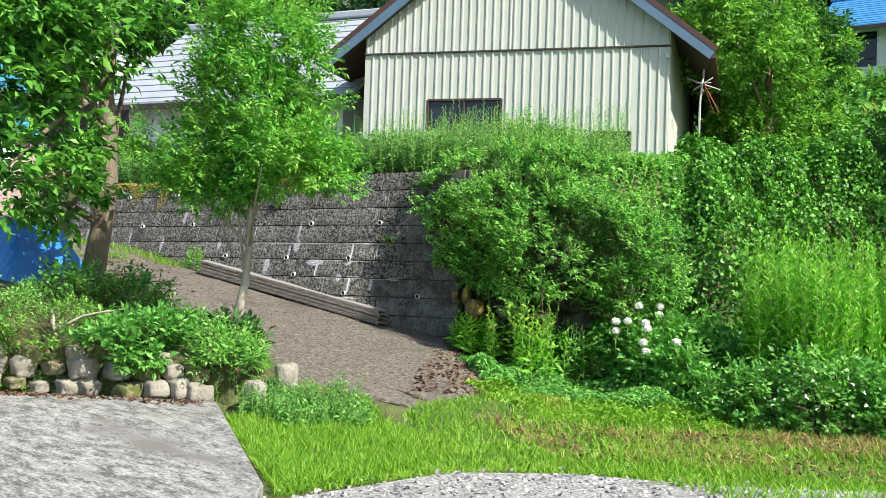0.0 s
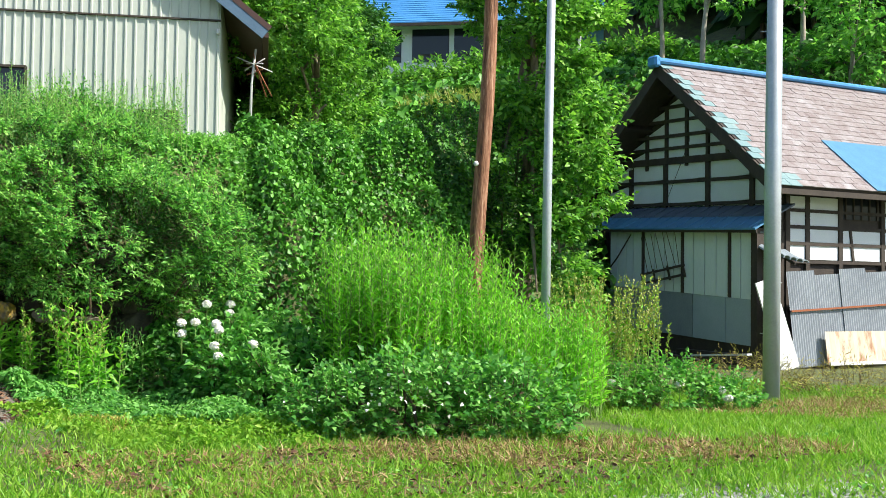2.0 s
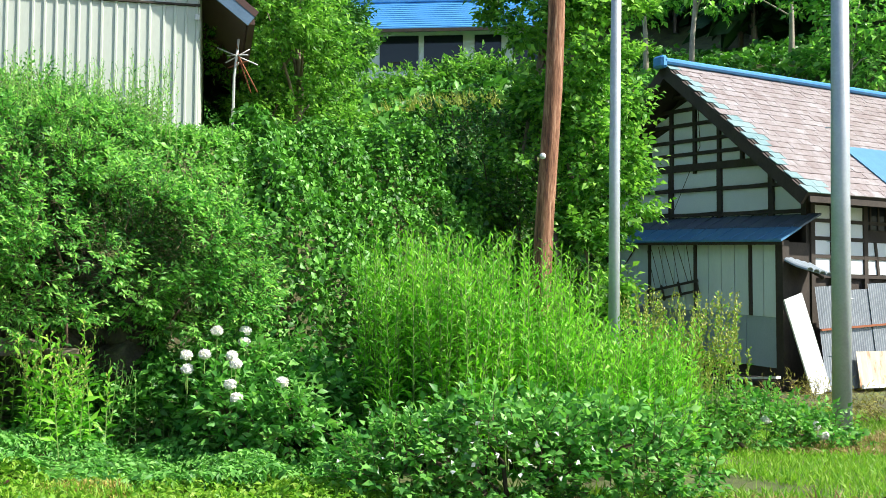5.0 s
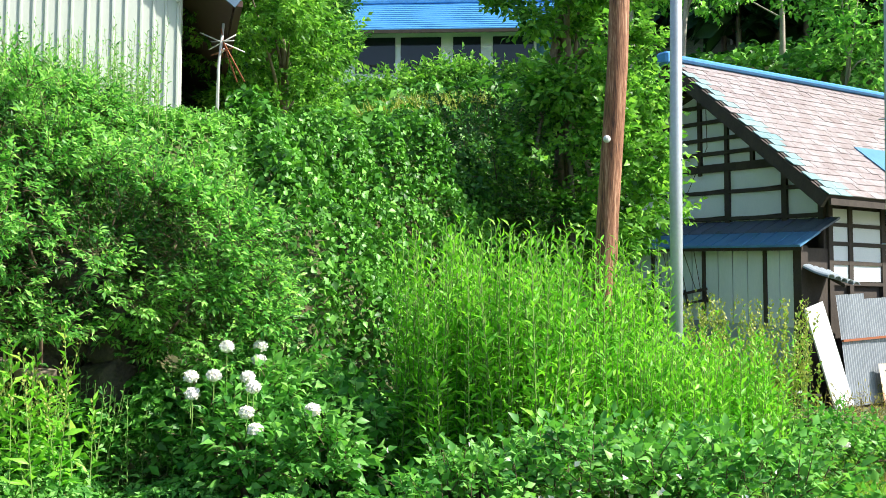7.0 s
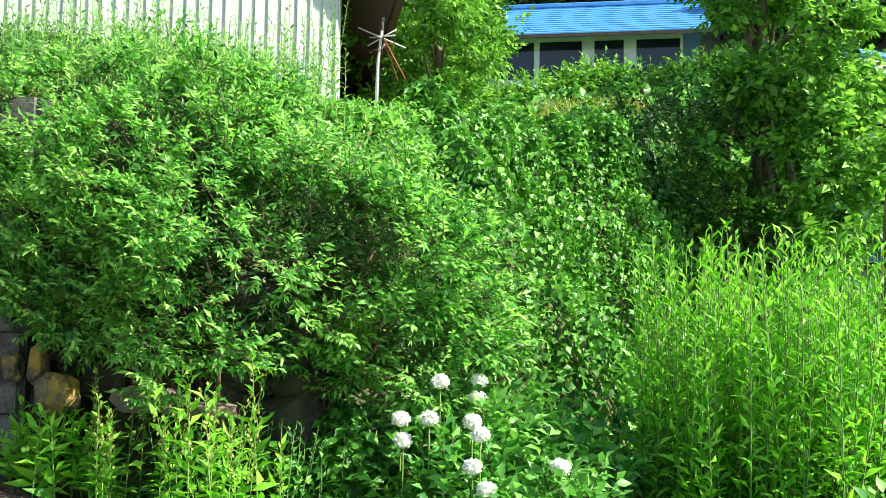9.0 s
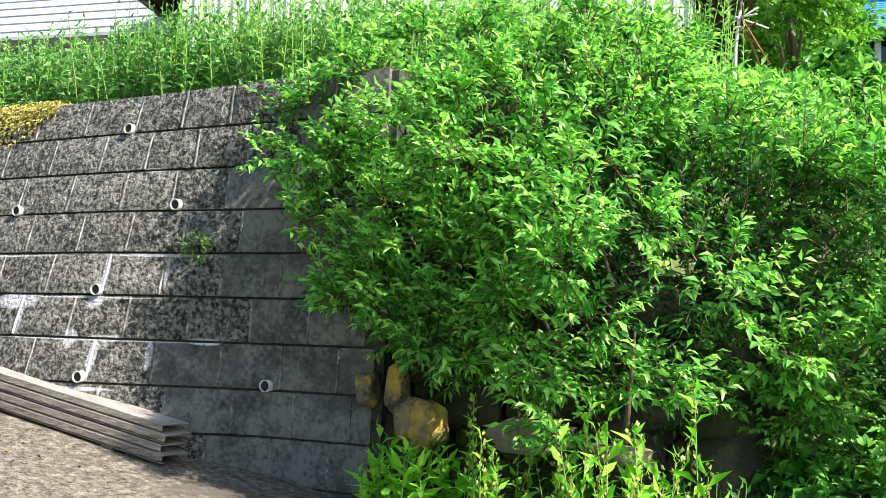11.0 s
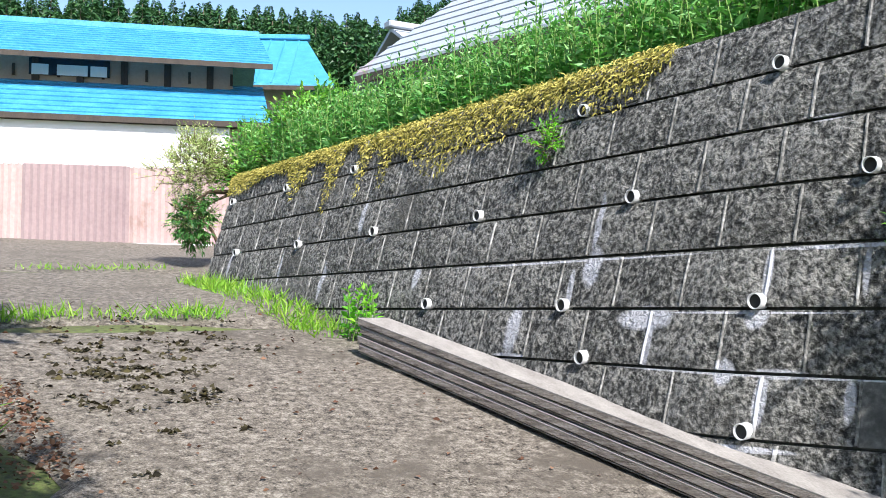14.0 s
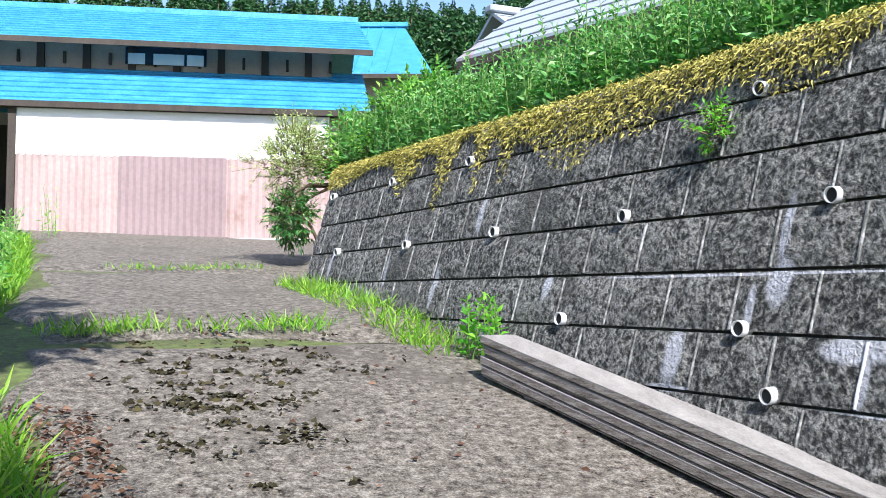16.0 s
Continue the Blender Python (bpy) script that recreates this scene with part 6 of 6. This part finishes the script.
grass_patch("hay_heap", "heap of dry cut grass by the pole", [(3.4, 14.6), (5.8, 16.0), (6.0, 18), (3.8, 17.2)], 9000, 0.2, 0.012, STRAW, "hay", 2.0, 0.95)
shrub("grass_heap", "low heap of cut yellow-green grass", [(2.4, 18.5, -0.95, 1.3, 0.9, 0.55), (4.2, 18.0, -0.95, 1.2, 0.8, 0.5)], 900, 0.25, 6, 0.12, 0.014, MOSSLEAF, "hay heap", stems=0)

grass_patch("grass", "short grass along the gravel edge", [(0.5, 0.8), (1.1, 0.3), (1.0, 1.9), (1.5, 2.8), (2.5, 3.5), (4.0, 5.5), (2.4, 4.6), (0.6, 3.6), (-0.8, 2.9)], 16000, 0.085, 0.011, GRASS, keep=0.9)
grass_patch("grass", "rough grass round the foot of the steel pole", [(0.8, 11.4), (3.4, 9.0), (7.0, 13.5), (8.0, 20), (1.5, 20.5), (0.4, 15)], 42000, 0.13, 0.014, GRASS, keep=0.85, f=1.1)
grass_patch("grass", "brown dry cuttings round the pole", [(2.0, 12.4), (4.6, 13.2), (6.5, 16.5), (3.4, 16.2)], 12000, 0.15, 0.012, STRAW, "hay", 2.4, 0.75, 1.2, 0.04)
grass_patch("grass", "grass bank beside the upper drive", [(-11.5, 1.85), (-14.4, 1.45), (-20, 0.3), (-20, -0.9), (-12, 0.7)], 7000, 0.16, 0.015, GRASS, keep=0.9, lift=0.02)

# planting bed by the slab
def build_bed():
    rnd = random.Random(6)
    for lay, (count, z) in enumerate(((13, -0.38), (11, -0.19), (8, -0.03))):
        for k in range(count):
            f = (k + rnd.uniform(0.2, 0.8)) / count
            x, y = -3.3 - 2.9 * f, 1.95 - 3.05 * f
            r = rnd.uniform(0.085, 0.15)
            rock((x + rnd.uniform(-0.04, 0.04) - 0.06 * lay, y + rnd.uniform(-0.04, 0.04) + 0.07 * lay, z + rnd.uniform(-0.025, 0.025)), r, LICHENSTONE if rnd.random() < 0.35 else ROCK, "edging_stone", "weathered grey edging stone of the planting bed", "edging stones", (rnd.uniform(1.0, 1.6), 1.0, rnd.uniform(0.7, 1.0)))
    for x, y, z, r in ((-2.9, 2.2, -0.34, 0.1), (-3.1, 2.7, -0.2, 0.12)):
        rock((x, y, z), r, ROCK, "edging_stone", "pale edging stone of the planting bed", "edging stones", (1, 1, 1.2))
    bm = bmesh.new()
    pts = [(-3.35, 2.1), (-3.6, 2.75), (-5.6, 2.95), (-8, 2.6), (-11, 1.6), (-12, -2.5), (-7.5, -3.5), (-5.7, -0.2)]
    vs = [bm.verts.new((x, y, max(float(low_ground(x, y)) + 0.16, -0.05))) for x, y in pts]
    mid = bm.verts.new((-6.8, 0.8, 0.5))
    for a, b in zip(vs, vs[1:] + vs[:1]):
        bm.faces.new((a, b, mid))
    lo = [bm.verts.new((v.co.x, v.co.y, v.co.z - 0.7)) for v in vs]
    for k in range(len(vs)):
        bm.faces.new((vs[k], lo[k], lo[(k + 1) % len(vs)], vs[(k + 1) % len(vs)]))
    tagged(part("planting_bed", bm, SOIL, None), "raised earth planting bed behind edging stones", "planting bed", kind="structure")


build_bed()
BEDS = [(-3.5, 2.15, 0.0, 0.4, 0.35, 0.26), (-4.2, 1.35, 0.08, 0.5, 0.5, 0.26), (-5.1, 0.7, 0.15, 0.65, 0.65, 0.34), (-4.7, 2.2, 0.14, 0.6, 0.4, 0.26), (-5.75, -0.45, 0.25, 0.7, 0.7, 0.42), (-6.3, 1.7, 0.42, 0.8, 0.6, 0.34), (-6.6, 0.2, 0.42, 0.85, 0.85, 0.4)]
for k, b in enumerate(BEDS):
    shrub("garden_shrub", "low mixed green garden plants in the stone-edged bed", [b], 380, 0.17, 9, (0.07, 0.11, 0.06)[k % 3], (0.026, 0.045, 0.02)[k % 3], (BUSH, HYDR, TREELEAF)[k % 3], stems=3, clumps=(26, 20, 34)[k % 3], clump_r=0.11)
herbs("garden_plants", "leafy weeds growing between the bed stones", scatter([(-3.25, 1.9), (-4.4, 0.7), (-5.6, -0.6), (-5.75, -0.5), (-4.55, 0.85), (-3.4, 2.05)], 70), 0.32, 10, 0.1, 0.035, KUDZU)
shrub("hosta_clump", "broad-leaved clump at the foot of the young tree", [(-4.35, 2.6, 0.12, 0.35, 0.28, 0.22)], 120, 0.16, 6, 0.13, 0.05, DARKLEAF, stems=0)
herbs("garden_plants", "leafy garden plants hanging over the bed stones", scatter([(-2.7, 1.8), (-2.3, 2.6), (-2.6, 3.2), (-3.2, 2.6)], 160), 0.35, 12, 0.09, 0.03, MUGWORT)
for k in range(7):
    bm = bmesh.new()
    a = Vector((-5.2 + 0.1 * k, 0.75 - 0.04 * k, 0.25))
    e = a + Vector((rng.normal(0.1, 0.3), rng.normal(0, 0.3), rng.uniform(0.1, 0.4)))
    tube(bm, [a, a.lerp(e, 0.5) + Vector((0, 0, 0.05)), e], [0.016, 0.013, 0.006], 6)
    tagged(part("branch", bm, PALEBARK, None), "dry cut branch lying on the bed", "branch", "cut branches")

tree("rowan_tree", "young rowan tree with a slim pale trunk and orange-tinged leaves", (-4.5, 2.75, 0.1), 3.6, (0.35, 0.15, 0), 0.062,
     [(-4.3, 2.7, 3.0, 1.0, 0.9, 0.6), (-5.0, 2.3, 2.5, 0.85, 0.8, 0.45), (-3.7, 2.9, 2.5, 0.8, 0.75, 0.42), (-4.1, 2.8, 3.8, 0.85, 0.8, 0.6), (-4.5, 2.5, 2.05, 0.5, 0.5, 0.22), (-3.3, 3.0, 2.25, 0.5, 0.5, 0.3)],
     3300, 0.26, 12, 0.085, 0.032, ROWANLEAF, PALEBARK, 12, clumps=190, clump_r=0.16)
tree("persimmon_tree", "broad-leaved tree with a thick pale trunk over the bed", (-7.8, 2.1, 0.3), 6.0, (0.3, 0.05, 0), 0.19,
     [(-7.0, 0.75, 2.55, 0.85, 0.8, 0.55), (-6.5, 0.2, 2.2, 0.8, 0.7, 0.5), (-7.9, 2.0, 4.6, 1.2, 1.0, 0.7), (-7.0, 0.7, 4.4, 1.1, 1.0, 0.7), (-7.3, 1.4, 2.0, 0.5, 0.45, 0.4), (-6.9, 0.4, 3.4, 0.8, 0.8, 0.5)],
     1150, 0.34, 8, 0.2, 0.085, KUDZU, BARK, 10, clumps=95, clump_r=0.24)
shrub("garden_shrub", "dark shrub hiding the foot of the thick trunk", [(-7.0, 1.5, 0.55, 0.6, 0.45, 0.35), (-6.6, 2.2, 0.5, 0.45, 0.4, 0.3)], 420, 0.24, 9, 0.08, 0.04, HYDR, stems=5)
def build_tarp():
    bm = bmesh.new()
    bmesh.ops.create_grid(bm, x_segments=24, y_segments=16, size=0.5)
    for v in bm.verts:
        x, y = v.co.x, v.co.y
        r = max(abs(x), abs(y)) * 2
        v.co = Vector((x * 2.6, y * 1.8, 1.1 * (1 - smooth(np.array((r - 0.35) / 0.65))) + 0.05 * noise.noise(Vector((x * 9, y * 9, 0)))))
    ob = part("tarp", bm, TARP, None)
    ob.matrix_world = pose(-9.35, 1.3, 0.62, 0, 0, 20)
    tagged(ob, "blue plastic tarpaulin draped over a heap", "tarpaulin")


build_tarp()

# shrub on the wall's rounded far end
PALELEAF = leaf_mat("pale_willow_leaf", (0.2, 0.3, 0.08), (0.38, 0.46, 0.16), (0.58, 0.6, 0.3), 0.3, 0.6)
shrub("shrub", "feathery pale-leaved shrub at the far end of the wall", [(*sn_to_xy(-14.7, 8.5), 3.1, 0.42, 0.4, 0.3), (*sn_to_xy(-14.7, 8.35), 2.5, 0.32, 0.22, 0.1)], 700, 0.2, 12, 0.05, 0.014, PALELEAF, stems=5, base=(*sn_to_xy(-14.5, 9.1), 0), clumps=46, clump_r=0.12, depth=0.4)
shrub("shrub", "dark drooping leafy branch at the rounded end of the wall", [(*sn_to_xy(-14.5, 8.4), 2.4, 0.15, 0.13, 0.26)], 120, 0.2, 12, 0.075, 0.024, DARKLEAF, stems=3, base=(*sn_to_xy(-14.5, 9.1), 0), up=-0.5, droop=0.5)
shrub("shrub", "bright bush on the bank by the blue-roofed house", [(*sn_to_xy(-13.2, 9.6), 3.2, 0.8, 0.7, 0.6), (*sn_to_xy(-14.2, 9.3), 3.0, 0.6, 0.5, 0.5), (*sn_to_xy(-14.5, 10.5), 3.3, 0.8, 0.7, 0.7)], 2200, 0.22, 11, 0.08, 0.034, TREELEAF, stems=6, clumps=110, clump_r=0.13)
herbs("weed_clump", "tall weed before the tin wall", scatter([(-20.5, 0.4), (-20.3, 0.4), (-20.3, 0.6), (-20.5, 0.6)], 6), 0.7, 10, 0.12, 0.03, GOLD)
grass_patch("grass", "weeds along the lower edge of the drive", [(-9.5, 2.3), (-7.9, 2.85), (-8.2, 1.9), (-9.8, 1.5)], 1600, 0.2, 0.014, GRASS, keep=0.8, lift=0.1)
herbs("weed_bank", "green weeds on the bank beside the upper drive", scatter([(-12.2, 1.7), (-19, 0.4), (-19, -2.0), (-12.5, -1.0)], 260), 0.5, 12, 0.12, 0.035, BUSH)

# trees beyond
tree("ivy_tree", "tall tree overgrown with bright vines behind the poles", (-2.4, 18.4, -0.4), 10.5, (0.3, 0.2, 0), 0.24,
     [(-2.2, 18.3, 7.6, 1.5, 1.4, 1.6), (-1.3, 17.9, 5.6, 1.1, 1.1, 1.6), (-0.9, 17.6, 3.6, 0.75, 0.8, 1.5), (-1.2, 17.4, 1.3, 0.75, 0.8, 1.2), (-2.2, 18.0, 3.8, 1.0, 0.9, 1.4), (-1.2, 17.9, 8.4, 1.2, 1.2, 1.4), (-2.6, 18.2, 2.8, 1.4, 1.0, 1.0)],
     3600, 0.4, 9, 0.15, 0.095, TREELEAF, BARK, 14, clumps=130, clump_r=0.22)
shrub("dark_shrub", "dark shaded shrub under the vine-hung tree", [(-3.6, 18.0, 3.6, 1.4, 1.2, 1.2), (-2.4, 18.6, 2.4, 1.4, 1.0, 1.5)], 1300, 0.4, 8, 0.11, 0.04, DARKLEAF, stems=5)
for x, y, h, r, mat in ((-9.2, 20.5, 5.0, 2.1, TREELEAF), (-11.2, 23.5, 5.4, 2.2, DARKLEAF), (-12.6, 27.0, 4.0, 1.5, TREELEAF), (-15.0, 29.0, 5.0, 2.2, TREELEAF)):
    g = gz(x, y)
    tree("broadleaf_tree", "leafy broadleaf tree on the bank behind the shed", (x, y, g - 0.1), h, (0.1, 0.1, 0), 0.13, [(x + rng.normal(0, r * 0.4), y + rng.normal(0, r * 0.4), g + h * q, r * 0.75, r * 0.7, r * 0.55) for q in (0.2, 0.45, 0.7, 0.88, 0.6)], 3200, 0.34, 9, 0.15, 0.08, mat, BARK, 8, clumps=190, clump_r=0.24, depth=0.35)
shrub("shrub", "scrubby green bushes below the upper farmhouse", [(-17.4 + 2.2 * k + 1.0, 43.6 + 0.7 * k, gz(-16.4 + 2.2 * k, 43.6 + 0.7 * k) + 0.1, 1.6, 1.2, 0.6 + 0.35 * math.sin(k * 2.2)) for k in range(-2, 5)], 1500, 0.6, 8, 0.28, 0.16, TREELEAF, stems=7)
carpet("hill_scrub", "green scrub and vines over the hillside", [(-26, 24), (-8, 19.5), (-2, 28), (12, 36), (30, 40), (30, 46), (0, 49), (-45, 62), (-45, 30)], 56000, 0.42, 0.26, KUDZU, 0.7, f=0.6)
grass_patch("grass", "patch of golden dry grass on the hillside", [(-12, 30.5), (-8.6, 29.5), (-8.0, 32), (-11.5, 33)], 3000, 0.8, 0.05, SEED, keep=0.9)
bm = bmesh.new()
tube(bm, [(-13.9, 31.0, gz(-13.9, 31.0)), (-13.85, 31.0, gz(-13.9, 31.0) + 1.5)], [0.12, 0.1], 8)
tagged(part("dark_post", bm, DARKWOOD, None), "dark weathered wooden post on the bank", "post")


def conifer_arrays(x, y, g, h, r, tiers):
    n = tiers * 34
    f = rng.random(n) ** 0.8
    a = rng.uniform(0, math.tau, n)
    rad = r * (1 - f) * rng.uniform(0.25, 1.0, n) + 0.05
    P = np.column_stack([x + np.cos(a) * rad * 0.4, y + np.sin(a) * rad * 0.4, g + h * (0.12 + 0.88 * f)])
    D = np.column_stack([np.cos(a), np.sin(a), rng.normal(-0.25, 0.2, n)])
    return leaf_arrays(P, D, rad * 0.9 + 0.3, 0.55 * (rad * 0.6 + 0.4), 0.2)


def forest(name, label, poly, count, hmin, hmax, tiers, wide=0.17):
    P = scatter(poly, count)
    parts = []
    H = rng.uniform(hmin, hmax, len(P))
    for (x, y, g), h in zip(P, H):
        parts.append(conifer_arrays(x, y, g, h, h * wide, tiers))
    root = thing(name, label, "forest", kind="stuff")
    quick_mesh("needles", *merge(parts), CONIFER, root)
    quick_mesh("trunks", *stalk_arrays(P, P + np.column_stack([np.zeros(len(P)), np.zeros(len(P)), H * 0.9]), 0.18, 0.05), BARK, root)


forest("conifer_wood", "dark conifer wood on the hill behind the barn", [(-3, 50), (40, 46), (60, 80), (-10, 84)], 240, 11, 17, 26)
forest("conifer_wood", "dark conifer wood above the farmhouse", [(-45, 66), (-4, 62), (-4, 95), (-60, 95)], 150, 11, 16, 18)
forest("conifer_wood", "conifer hill beyond the houses", [(-95, 10), (-62, 26), (-70, 60), (-130, 60)], 380, 8, 13, 14, 0.23)
forest("conifer_wood", "far wooded ridge", [(-200, -60), (-140, -60), (-130, 60), (-200, 70)], 560, 8, 13, 9, 0.33)
for x, y, h in ((2.5, 38, 7), (-3.0, 39, 8), (6.5, 41, 7), (0.2, 43, 9), (-5.5, 42, 8)):
    g = gz(x, y)
    tree("broadleaf_tree", "light green tree at the edge of the conifer wood", (x, y, g - 0.1), h, (0.2, 0, 0), 0.12, [(x + rng.normal(0, 1), y + rng.normal(0, 1), g + h * q, 1.5, 1.4, 1.1) for q in (0.5, 0.7, 0.9)], 420, 0.6, 7, 0.3, 0.16, BUSH, PALEBARK, 6)
